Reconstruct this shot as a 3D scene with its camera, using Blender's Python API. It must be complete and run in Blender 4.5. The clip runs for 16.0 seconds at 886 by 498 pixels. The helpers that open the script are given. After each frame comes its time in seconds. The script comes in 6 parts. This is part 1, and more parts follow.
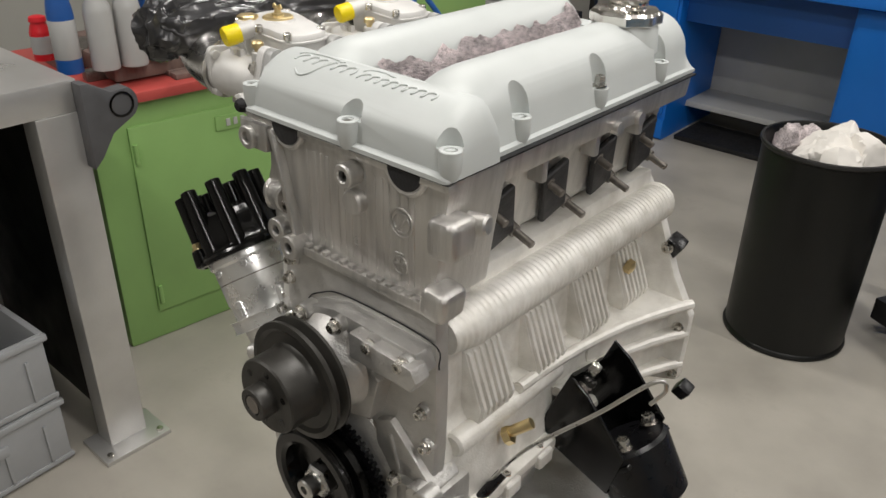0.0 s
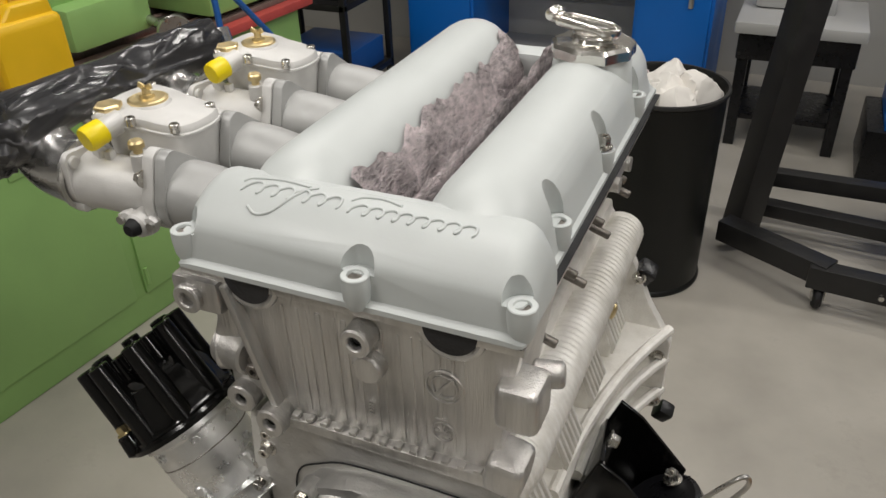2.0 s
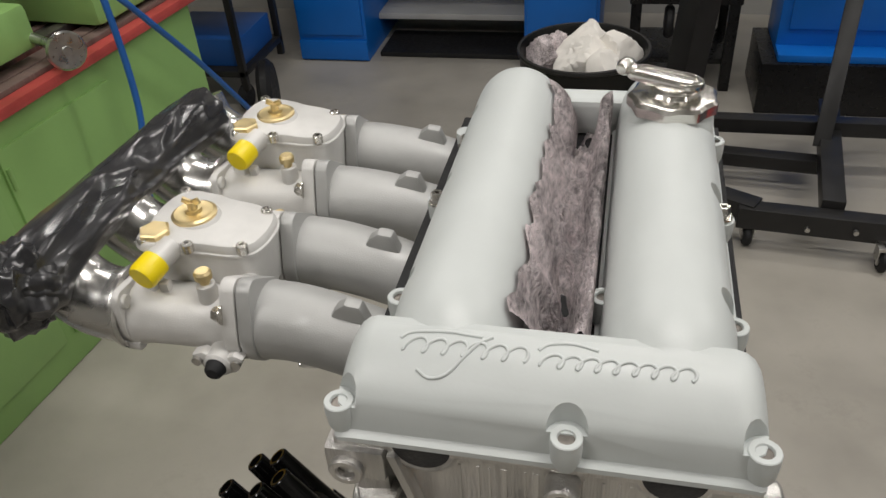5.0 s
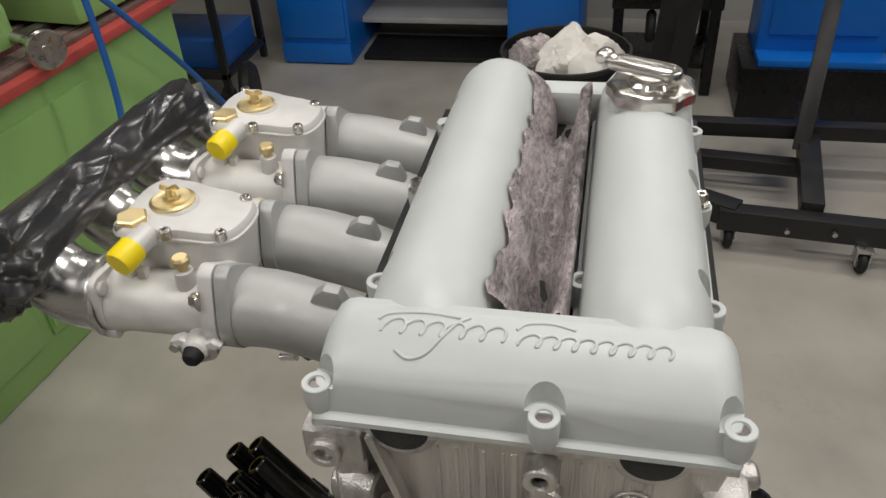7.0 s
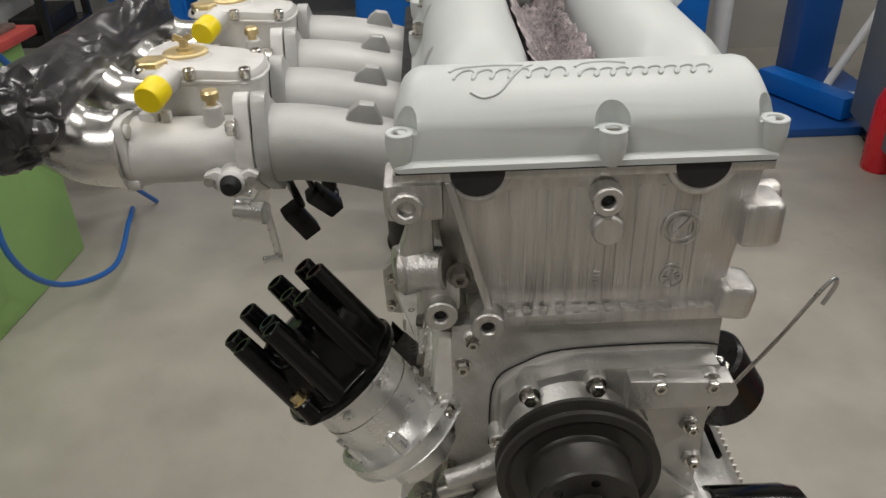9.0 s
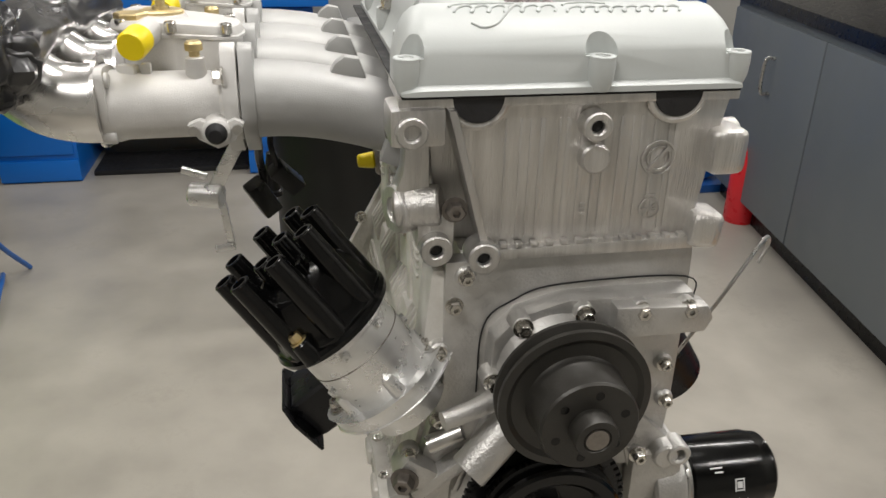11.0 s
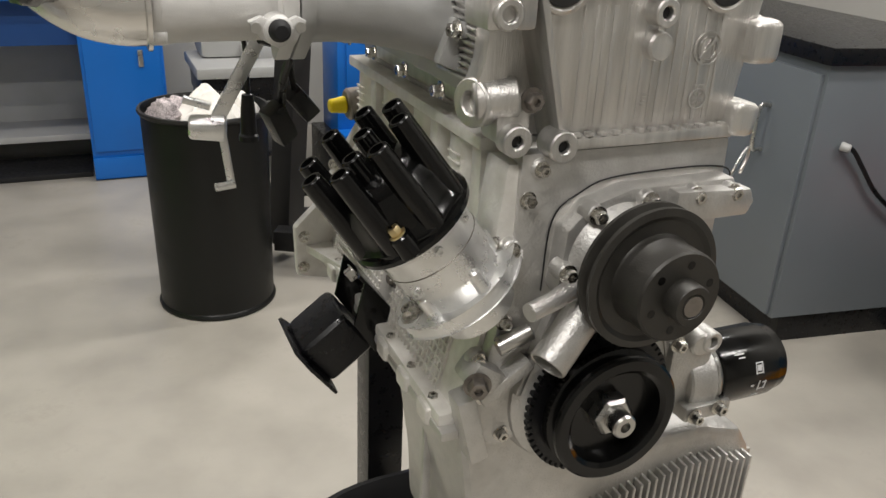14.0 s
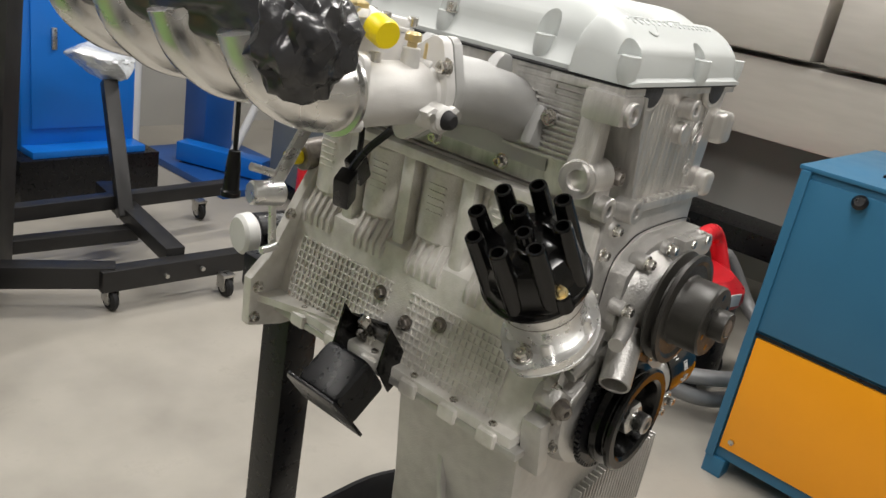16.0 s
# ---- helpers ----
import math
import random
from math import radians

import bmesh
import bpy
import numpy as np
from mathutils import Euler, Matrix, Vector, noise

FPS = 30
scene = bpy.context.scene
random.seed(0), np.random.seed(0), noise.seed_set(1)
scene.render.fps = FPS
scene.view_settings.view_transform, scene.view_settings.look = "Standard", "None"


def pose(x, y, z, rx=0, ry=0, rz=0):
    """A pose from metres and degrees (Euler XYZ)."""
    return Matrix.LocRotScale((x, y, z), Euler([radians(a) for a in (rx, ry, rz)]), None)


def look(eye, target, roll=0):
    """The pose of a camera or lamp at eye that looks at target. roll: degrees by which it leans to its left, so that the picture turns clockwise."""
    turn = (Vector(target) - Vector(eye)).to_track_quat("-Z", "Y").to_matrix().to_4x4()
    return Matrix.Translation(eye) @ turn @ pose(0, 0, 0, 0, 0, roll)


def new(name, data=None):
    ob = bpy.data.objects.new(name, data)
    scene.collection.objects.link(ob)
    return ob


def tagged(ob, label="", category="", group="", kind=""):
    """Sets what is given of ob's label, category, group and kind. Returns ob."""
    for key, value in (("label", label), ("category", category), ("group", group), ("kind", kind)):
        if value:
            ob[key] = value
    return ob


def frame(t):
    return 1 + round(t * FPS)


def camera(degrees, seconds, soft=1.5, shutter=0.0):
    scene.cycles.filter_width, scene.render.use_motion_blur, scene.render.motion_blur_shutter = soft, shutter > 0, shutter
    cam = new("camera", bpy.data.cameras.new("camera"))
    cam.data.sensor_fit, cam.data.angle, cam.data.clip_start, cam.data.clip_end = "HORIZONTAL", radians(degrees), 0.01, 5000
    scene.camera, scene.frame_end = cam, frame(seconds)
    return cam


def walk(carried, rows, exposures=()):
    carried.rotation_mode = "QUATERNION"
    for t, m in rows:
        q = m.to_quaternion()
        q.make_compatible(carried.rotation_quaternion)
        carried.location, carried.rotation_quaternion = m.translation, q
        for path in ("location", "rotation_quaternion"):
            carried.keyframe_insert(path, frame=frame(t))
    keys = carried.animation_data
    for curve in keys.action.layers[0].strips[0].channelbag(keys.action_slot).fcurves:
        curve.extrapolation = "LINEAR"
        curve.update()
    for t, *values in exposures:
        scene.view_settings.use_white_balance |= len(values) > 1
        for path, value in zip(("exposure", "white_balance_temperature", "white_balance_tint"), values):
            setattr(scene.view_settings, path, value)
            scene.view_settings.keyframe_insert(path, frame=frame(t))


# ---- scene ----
cam = camera(58.5, 16.0)
PATH = [
    (0, (0.481, -0.426, 1.470), (-0.665, 0.906, 0.514), 1.3),
    (0.5, (0.422, -0.418, 1.476), (-0.693, 0.948, 0.532), 0.7),
    (1, (0.325, -0.397, 1.491), (-0.607, 1.100, 0.548), 0.3),
    (1.5, (0.259, -0.382, 1.501), (-0.521, 1.162, 0.498), -1.0),
    (2, (0.232, -0.351, 1.522), (-0.473, 1.186, 0.455), -2.0),
    (2.5, (0.212, -0.326, 1.551), (-0.466, 1.194, 0.442), -3.5),
    (3, (0.126, -0.326, 1.558), (-0.488, 1.203, 0.425), -4.7),
    (3.5, (0.044, -0.333, 1.571), (-0.494, 1.208, 0.416), -4.8),
    (4, (0.032, -0.317, 1.588), (-0.445, 1.232, 0.417), -4.6),
    (6.5, (0.028, -0.300, 1.608), (-0.357, 1.256, 0.413), -4.3),
    (7, (0.035, -0.312, 1.591), (-0.341, 1.260, 0.414), -3.7),
    (7.5, (0.039, -0.339, 1.558), (-0.347, 1.252, 0.409), -2.9),
    (8, (-0.025, -0.392, 1.515), (-0.297, 1.262, 0.424), -3.3),
    (8.5, (-0.073, -0.439, 1.479), (-0.160, 1.257, 0.422), -2.7),
    (9, (-0.100, -0.475, 1.450), (-0.091, 1.235, 0.413), -2.1),
    (9.2, (-0.109, -0.499, 1.440), (-0.067, 1.219, 0.417), -1.8),
    (11.3, (-0.201, -0.532, 1.353), (0.170, 1.243, 0.509), 1.5),
    (11.5, (-0.202, -0.529, 1.348), (0.186, 1.237, 0.494), 1.8),
    (12, (-0.223, -0.529, 1.334), (0.211, 1.219, 0.464), 2.0),
    (12.5, (-0.231, -0.529, 1.316), (0.250, 1.196, 0.427), 2.2),
    (13, (-0.237, -0.538, 1.295), (0.312, 1.167, 0.406), 2.3),
    (13.5, (-0.285, -0.532, 1.283), (0.326, 1.158, 0.405), 1.8),
    (14, (-0.387, -0.513, 1.273), (0.363, 1.155, 0.464), 2.8),
    (14.5, (-0.492, -0.490, 1.269), (0.368, 1.148, 0.509), 4.6),
    (15, (-0.582, -0.435, 1.280), (0.478, 1.085, 0.526), 6.6),
    (15.5, (-0.659, -0.396, 1.302), (0.663, 0.919, 0.577), 9.1),
    (16, (-0.766, -0.327, 1.309), (0.723, 0.811, 0.610), 10.4),
]
walk(cam, [(t, look(eye, target, roll)) for t, eye, target, roll in PATH],
     [(0, -0.5), (1.5, -0.65), (3, -0.8), (7.5, -0.85), (9, -0.75), (11.3, -0.22), (13, -0.12), (14.5, -0.04), (16, -0.08)])

# ---- light: rows of ceiling tubes over the workshop ----
scene.view_settings.exposure = 0.0
world = bpy.data.worlds.new("world")
scene.world = world
world.use_nodes = True
world.node_tree.nodes["Background"].inputs[0].default_value = (0.75, 0.8, 0.85, 1)
world.node_tree.nodes["Background"].inputs[1].default_value = 0.10


def ceiling_lamp(x, y, watts, sx=1.4, sy=0.16):
    d = bpy.data.lights.new("ceiling_lamp", "AREA")
    d.shape, d.size, d.size_y, d.energy, d.color = "RECTANGLE", sx, sy, watts, (1.0, 0.965, 0.925)
    ob = new("ceiling_lamp", d)
    ob.matrix_world = pose(x, y, 3.1)


LAMPS = [(-1.35, -1.1), (-1.15, 1.6), (0.4, 0.3), (0.4, 3.0), (2.2, -0.95), (2.2, 1.8)]
for lx, ly in LAMPS:
    ceiling_lamp(lx, ly, (54 if ly < 0 else 33) if lx < 0 else (51 if lx > 1 else 42 if ly < 1 else 29))


# ---- materials ----
def mat(name, color, rough=0.5, metal=0.0, vary=0.12, scale=40.0, bump=0.05, bump_scale=300.0, coat=0.0, stretch=(1, 1, 1), warm=None, spec=0.5, dirt=0.0):
    """A surface with variation at two scales: broad stains and fine grain, plus relief."""
    m = bpy.data.materials.new(name)
    m.use_nodes = True
    nt = m.node_tree
    b = nt.nodes["Principled BSDF"]
    b.inputs["Metallic"].default_value = metal
    b.inputs["Coat Weight"].default_value = coat
    b.inputs["Coat Roughness"].default_value = 0.08
    b.inputs["Specular IOR Level"].default_value = spec
    tc = nt.nodes.new("ShaderNodeTexCoord")
    mp = nt.nodes.new("ShaderNodeMapping")
    mp.inputs["Scale"].default_value = stretch
    nt.links.new(tc.outputs["Object"], mp.inputs["Vector"])
    n1 = nt.nodes.new("ShaderNodeTexNoise")
    n1.inputs["Scale"].default_value = scale
    n1.inputs["Detail"].default_value = 6
    n2 = nt.nodes.new("ShaderNodeTexNoise")
    n2.inputs["Scale"].default_value = scale * 0.13
    n2.inputs["Detail"].default_value = 3
    n3 = nt.nodes.new("ShaderNodeTexNoise")
    n3.inputs["Scale"].default_value = bump_scale
    n3.inputs["Detail"].default_value = 4
    for n in (n1, n2, n3):
        nt.links.new(mp.outputs[0], n.inputs["Vector"])
    add = nt.nodes.new("ShaderNodeMath")
    add.operation = "ADD"
    nt.links.new(n1.outputs["Fac"], add.inputs[0])
    nt.links.new(n2.outputs["Fac"], add.inputs[1])
    ramp = nt.nodes.new("ShaderNodeMapRange")
    ramp.inputs["From Min"].default_value = 0.7
    ramp.inputs["From Max"].default_value = 1.3
    nt.links.new(add.outputs[0], ramp.inputs["Value"])
    mix = nt.nodes.new("ShaderNodeMix")
    mix.data_type = "RGBA"
    w = warm or color
    mix.inputs["A"].default_value = (*[max(0.0, c * (1 - vary)) for c in w], 1)
    mix.inputs["B"].default_value = (*[min(1.0, c * (1 + vary)) for c in color], 1)
    nt.links.new(ramp.outputs["Result"], mix.inputs["Factor"])
    col = mix.outputs["Result"]
    if dirt:
        sp = nt.nodes.new("ShaderNodeTexNoise")
        sp.inputs["Scale"].default_value = scale * 0.5
        sp.inputs["Detail"].default_value = 10
        sp.inputs["Roughness"].default_value = 0.75
        nt.links.new(mp.outputs[0], sp.inputs["Vector"])
        sr = nt.nodes.new("ShaderNodeMapRange")
        sr.inputs["From Min"].default_value = 0.56
        sr.inputs["From Max"].default_value = 0.72
        sr.inputs["To Max"].default_value = dirt
        nt.links.new(sp.outputs["Fac"], sr.inputs["Value"])
        mx = nt.nodes.new("ShaderNodeMix")
        mx.data_type = "RGBA"
        nt.links.new(sr.outputs["Result"], mx.inputs["Factor"])
        nt.links.new(col, mx.inputs["A"])
        mx.inputs["B"].default_value = (color[0] * 0.35, color[1] * 0.33, color[2] * 0.3, 1)
        col = mx.outputs["Result"]
    nt.links.new(col, b.inputs["Base Color"])
    rr = nt.nodes.new("ShaderNodeMapRange")
    rr.inputs["From Min"].default_value = 0.3
    rr.inputs["From Max"].default_value = 0.7
    rr.inputs["To Min"].default_value = max(0.03, rough * 0.8)
    rr.inputs["To Max"].default_value = min(1.0, rough * 1.2)
    nt.links.new(n1.outputs["Fac"], rr.inputs["Value"])
    nt.links.new(rr.outputs["Result"], b.inputs["Roughness"])
    if bump:
        bp = nt.nodes.new("ShaderNodeBump")
        bp.inputs["Strength"].default_value = bump
        bp.inputs["Distance"].default_value = 0.004
        nt.links.new(n3.outputs["Fac"], bp.inputs["Height"])
        nt.links.new(bp.outputs[0], b.inputs["Normal"])
    return m


M_COVER = mat("grey_white_enamel", (0.53, 0.555, 0.545), 0.42, 0, 0.03, 30, 0.02, 500)
M_CAST = mat("cast_aluminium", (0.55, 0.54, 0.52), 0.44, 0.78, 0.16, 60, 0.24, 380, dirt=0.14)
M_HEAD = mat("machined_head_aluminium", (0.61, 0.597, 0.575), 0.35, 0.85, 0.24, 40, 0.28, 240, stretch=(3.0, 3.0, 0.25), dirt=0.18)
M_BLOCK = mat("blasted_block_aluminium", (0.74, 0.725, 0.69), 0.42, 0.24, 0.15, 50, 0.22, 420, warm=(0.67, 0.645, 0.585), dirt=0.14)
M_BRIGHT = mat("bright_machined_aluminium", (0.78, 0.78, 0.77), 0.30, 0.80, 0.08, 80, 0.05, 500)
M_CARB = mat("satin_carburettor_casting", (0.63, 0.62, 0.60), 0.50, 0.22, 0.08, 60, 0.14, 900)
M_MANI = mat("bead_blasted_manifold", (0.44, 0.44, 0.43), 0.54, 0.45, 0.08, 80, 0.08, 900)
M_POLISH = mat("polished_horn_aluminium", (0.74, 0.73, 0.71), 0.26, 1.0, 0.1, 20, 0.02, 60)
M_CHROME = mat("polished_cap_metal", (0.72, 0.70, 0.66), 0.22, 1.0, 0.08, 40, 0.02, 200)
M_BRASS = mat("brass", (0.74, 0.60, 0.33), 0.40, 1.0, 0.1, 80, 0.05, 500)
M_YELLOW = mat("yellow_plastic_plug", (0.85, 0.66, 0.0), 0.4, 0, 0.05, 80, 0.03, 300)
M_BLACKGLOSS = mat("gloss_black_plastic", (0.0025, 0.0025, 0.0025), 0.17, 0, 0.2, 60, 0.02, 300, spec=0.34)
M_BLACK = mat("satin_black_paint", (0.006, 0.006, 0.007), 0.30, 0, 0.25, 60, 0.08, 400, spec=0.35)
M_RUBBER = mat("black_rubber", (0.012, 0.012, 0.013), 0.6, 0, 0.3, 60, 0.1, 400, spec=0.35)
M_PORT = mat("black_port_cover", (0.015, 0.015, 0.017), 0.5, 0, 0.3, 60, 0.15, 300)
M_PULLEY = mat("phosphated_steel_pulley", (0.034, 0.032, 0.028), 0.42, 0.3, 0.15, 80, 0.08, 600)
M_STEEL = mat("plain_steel", (0.55, 0.54, 0.52), 0.3, 1.0, 0.15, 60, 0.05, 400)
M_BOLT = mat("zinc_bolt", (0.62, 0.60, 0.56), 0.25, 1.0, 0.15, 200, 0.05, 500)
M_DARKSTEEL = mat("dark_stud_steel", (0.22, 0.20, 0.18), 0.45, 0.8, 0.3, 150, 0.1, 500)
M_SCRATCH = mat("white_print", (0.6, 0.6, 0.6), 0.5)
M_RAG = mat("pinkish_grey_felt_rag", (0.58, 0.515, 0.52), 0.95, 0, 0.62, 260, 1.0, 520, stretch=(1, 0.45, 1), dirt=0.55)
M_PAPER = mat("white_paper_towel", (0.78, 0.75, 0.70), 0.9, 0, 0.05, 30, 0.15, 200)
M_FILM = mat("black_plastic_film", (0.022, 0.022, 0.024), 0.28, 0, 0.3, 14, 0.5, 40, stretch=(1.5, 0.22, 1.5), coat=0.3)
M_CLEARFILM = mat("clear_crinkled_film", (0.70, 0.73, 0.76), 0.10, 0.2, 0.3, 25, 0.9, 60)
M_FLOOR = mat("sealed_concrete", (0.375, 0.350, 0.305), 0.40, 0, 0.17, 5.0, 0.06, 60, dirt=0.34)
M_WALL = mat("painted_wall", (0.42, 0.41, 0.38), 0.8, 0, 0.06, 3, 0.05, 80)
M_CEIL = mat("pale_ceiling", (0.38, 0.38, 0.37), 0.9, 0, 0.04, 3, 0.05, 80)
M_GREEN = mat("green_machine_enamel", (0.26, 0.45, 0.145), 0.42, 0, 0.10, 5, 0.03, 90, dirt=0.12)
M_RED = mat("red_tray_paint", (0.46, 0.07, 0.06), 0.45, 0, 0.30, 10, 0.05, 90, dirt=0.5)
M_REDPL = mat("red_plastic", (0.65, 0.02, 0.03), 0.3, 0, 0.06, 20, 0.02, 200)
M_BLUE = mat("bright_blue_enamel", (0.004, 0.145, 0.56), 0.38, 0, 0.06, 5, 0.02, 90)
M_DKBLUE = mat("deep_blue_enamel", (0.014, 0.085, 0.31), 0.4, 0, 0.1, 5, 0.02, 90)
M_TEAL = mat("teal_enamel", (0.025, 0.13, 0.24), 0.4, 0, 0.06, 6, 0.02, 90)
M_ORANGE = mat("orange_enamel", (0.85, 0.33, 0.005), 0.4, 0, 0.04, 6, 0.02, 90)
M_GREYCAB = mat("slate_grey_enamel", (0.135, 0.152, 0.168), 0.45, 0, 0.06, 5, 0.02, 90)
M_LTGREY = mat("light_grey_machine_paint", (0.42, 0.42, 0.41), 0.45, 0, 0.08, 8, 0.03, 90)
M_STAINLESS = mat("brushed_stainless", (0.52, 0.49, 0.445), 0.42, 0.3, 0.06, 8, 0.04, 120, stretch=(1, 1, 6))
M_BENCH = mat("brushed_bench_steel", (0.60, 0.595, 0.58), 0.34, 0.70, 0.12, 8, 0.06, 150, dirt=0.2)
M_DRUM = mat("drum_and_panel_black", (0.004, 0.0045, 0.004), 0.4, 0, 0.3, 12, 0.05, 90, dirt=0.1, spec=0.35)
M_CRATE = mat("grey_crate_plastic", (0.37, 0.38, 0.39), 0.5, 0, 0.08, 12, 0.04, 90, dirt=0.15)
M_FRAME = mat("dark_steel_frame", (0.016, 0.0155, 0.0155), 0.42, 0.0, 0.3, 15, 0.06, 120, spec=0.4)
M_BRACKET = mat("grey_painted_bracket", (0.10, 0.10, 0.105), 0.5, 0.2, 0.15, 20, 0.08, 150)
M_YELLOWCAN = mat("yellow_can_plastic", (0.82, 0.50, 0.01), 0.4, 0, 0.06, 12, 0.04, 60)
M_WOOD = mat("worn_brown_board", (0.17, 0.115, 0.098), 0.7, 0, 0.3, 14, 0.2, 60, stretch=(1, 8, 1))
M_WHITEPL = mat("white_plastic", (0.72, 0.72, 0.70), 0.4, 0, 0.05, 20, 0.03, 90)
M_HOSEBLUE = mat("blue_hose", (0.02, 0.12, 0.42), 0.4, 0, 0.1, 20, 0.05, 90)
M_HOSEGREY = mat("grey_vacuum_hose", (0.20, 0.20, 0.20), 0.4, 0.2, 0.1, 20, 0.05, 90)
M_HOSERED = mat("red_hose", (0.5, 0.03, 0.05), 0.4, 0, 0.1, 20, 0.05, 90)
M_WINDOW = mat("pale_window_board", (0.62, 0.62, 0.56), 0.5, 0, 0.05, 5, 0.02, 90)


# ---- building helpers ----
def part(name, bm, material, parent=None, label="", sharp=32):
    """Link a bmesh as ONE mesh object, under a thing or a part if one is given."""
    bmesh.ops.recalc_face_normals(bm, faces=bm.faces)
    me = bpy.data.meshes.new(name)
    bm.to_mesh(me)
    bm.free()
    for p in me.polygons:
        p.use_smooth = True
    me.set_sharp_from_angle(angle=radians(sharp))
    me.materials.append(material)
    ob = new(name, me)
    if parent is not None:
        ob.parent = parent
    if label:
        ob["label"] = label
    return ob


def thing(name, label, category, at=(0, 0, 0), rz=0.0, group="", kind=""):
    ob = new(name)
    ob.empty_display_size = 0.05
    ob.matrix_world = pose(*at, 0, 0, rz)
    return tagged(ob, label, category, group, kind)


def absorb(dst, src):
    me = bpy.data.meshes.new("tmp")
    src.to_mesh(me)
    src.free()
    dst.from_mesh(me)
    bpy.data.meshes.remove(me)


def bevel(bm, width, seg=2, angle=30):
    if width > 0:
        bmesh.ops.remove_doubles(bm, verts=bm.verts, dist=1e-6)
        es = [e for e in bm.edges if len(e.link_faces) == 2 and e.calc_face_angle(0) > radians(angle)]
        bmesh.ops.bevel(bm, geom=es, offset=width, segments=seg, profile=0.6, affect="EDGES", clamp_overlap=True)


def box(bm, c, size, bev=0.0, rot=(0, 0, 0), seg=2):
    b = bmesh.new()
    bmesh.ops.create_cube(b, size=1.0)
    bmesh.ops.scale(b, vec=size, verts=b.verts)
    bevel(b, bev, seg)
    bmesh.ops.transform(b, matrix=pose(*c, *rot), verts=b.verts)
    absorb(bm, b)
    return bm


def frame_of(d):
    d = Vector(d).normalized()
    return d.to_track_quat("Z", "Y").to_matrix()


def lathe(bm, profile, p, d, seg=28, squash=None):
    """Revolve (radius, height) pairs about the axis from p along d."""
    R = frame_of(d)
    p = Vector(p)
    rings = []
    for r, h in profile:
        ring = []
        if r < 1e-6:
            ring = [bm.verts.new(p + R @ Vector((0, 0, h)))]
        else:
            for i in range(seg):
                a = 2 * math.pi * i / seg
                k = squash(a) if squash else 1.0
                ring.append(bm.verts.new(p + R @ Vector((r * k * math.cos(a), r * k * math.sin(a), h))))
        rings.append(ring)
    for a, b in zip(rings, rings[1:]):
        for i in range(seg):
            j = (i + 1) % seg
            if len(a) == 1 and len(b) == 1:
                continue
            if len(a) == 1:
                bm.faces.new((a[0], b[i], b[j]))
            elif len(b) == 1:
                bm.faces.new((a[i], a[j], b[0]))
            else:
                bm.faces.new((a[i], a[j], b[j], b[i]))
    return bm


def rod(bm, a, b, r, r2=None, seg=20, bev=0.0):
    a, b = Vector(a), Vector(b)
    L = (b - a).length
    r2 = r if r2 is None else r2
    e = min(bev, r * 0.5, L * 0.3)
    prof = [(0, 0), (r - e, 0), (r, e), (r2, L - e), (r2 - e, L), (0, L)] if e > 0 else [(0, 0), (r, 0), (r2, L), (0, L)]
    return lathe(bm, prof, a, b - a, seg)


def ring(bm, p, d, r_out, r_in, h, depth, seg=24):
    """A boss with a blind hole in its outer end."""
    e = min(0.0012, (r_out - r_in) * 0.3)
    return lathe(bm, [(0, 0), (r_out, 0), (r_out, h - e), (r_out - e, h), (r_in + e, h), (r_in, h - e), (r_in, h - depth), (0, h - depth)], p, d, seg)


def tube(bm, pts, radii, seg=14, ends=True, flat=1.0):
    pts = [Vector(p) for p in pts]
    if isinstance(radii, (int, float)):
        radii = [radii] * len(pts)
    n = len(pts)
    tang = [(pts[min(i + 1, n - 1)] - pts[max(i - 1, 0)]).normalized() for i in range(n)]
    up = Vector((0, 0, 1)) if abs(tang[0].z) < 0.9 else Vector((0, 1, 0))
    u = tang[0].cross(up).normalized()
    rings = []
    for i in range(n):
        u = (u - tang[i] * u.dot(tang[i])).normalized()
        v = tang[i].cross(u)
        rings.append([bm.verts.new(pts[i] + radii[i] * (math.cos(2 * math.pi * k / seg) * u + flat * math.sin(2 * math.pi * k / seg) * v)) for k in range(seg)])
    for a, b in zip(rings, rings[1:]):
        for i in range(seg):
            j = (i + 1) % seg
            bm.faces.new((a[i], a[j], b[j], b[i]))
    if ends:
        bm.faces.new(rings[0])
        bm.faces.new(list(reversed(rings[-1])))
    return bm


def smooth_path(pts, per=8):
    """A Catmull-Rom curve through the points."""
    P = [Vector(p) for p in pts]
    P = [P[0] * 2 - P[1]] + P + [P[-1] * 2 - P[-2]]
    out = []
    for i in range(1, len(P) - 2):
        for k in range(per):
            t = k / per
            a, b, c, d = P[i - 1:i + 3]
            out.append(0.5 * ((2 * b) + (c - a) * t + (2 * a - 5 * b + 4 * c - d) * t * t + (3 * b - a - 3 * c + d) * t ** 3))
    out.append(P[-2])
    return out


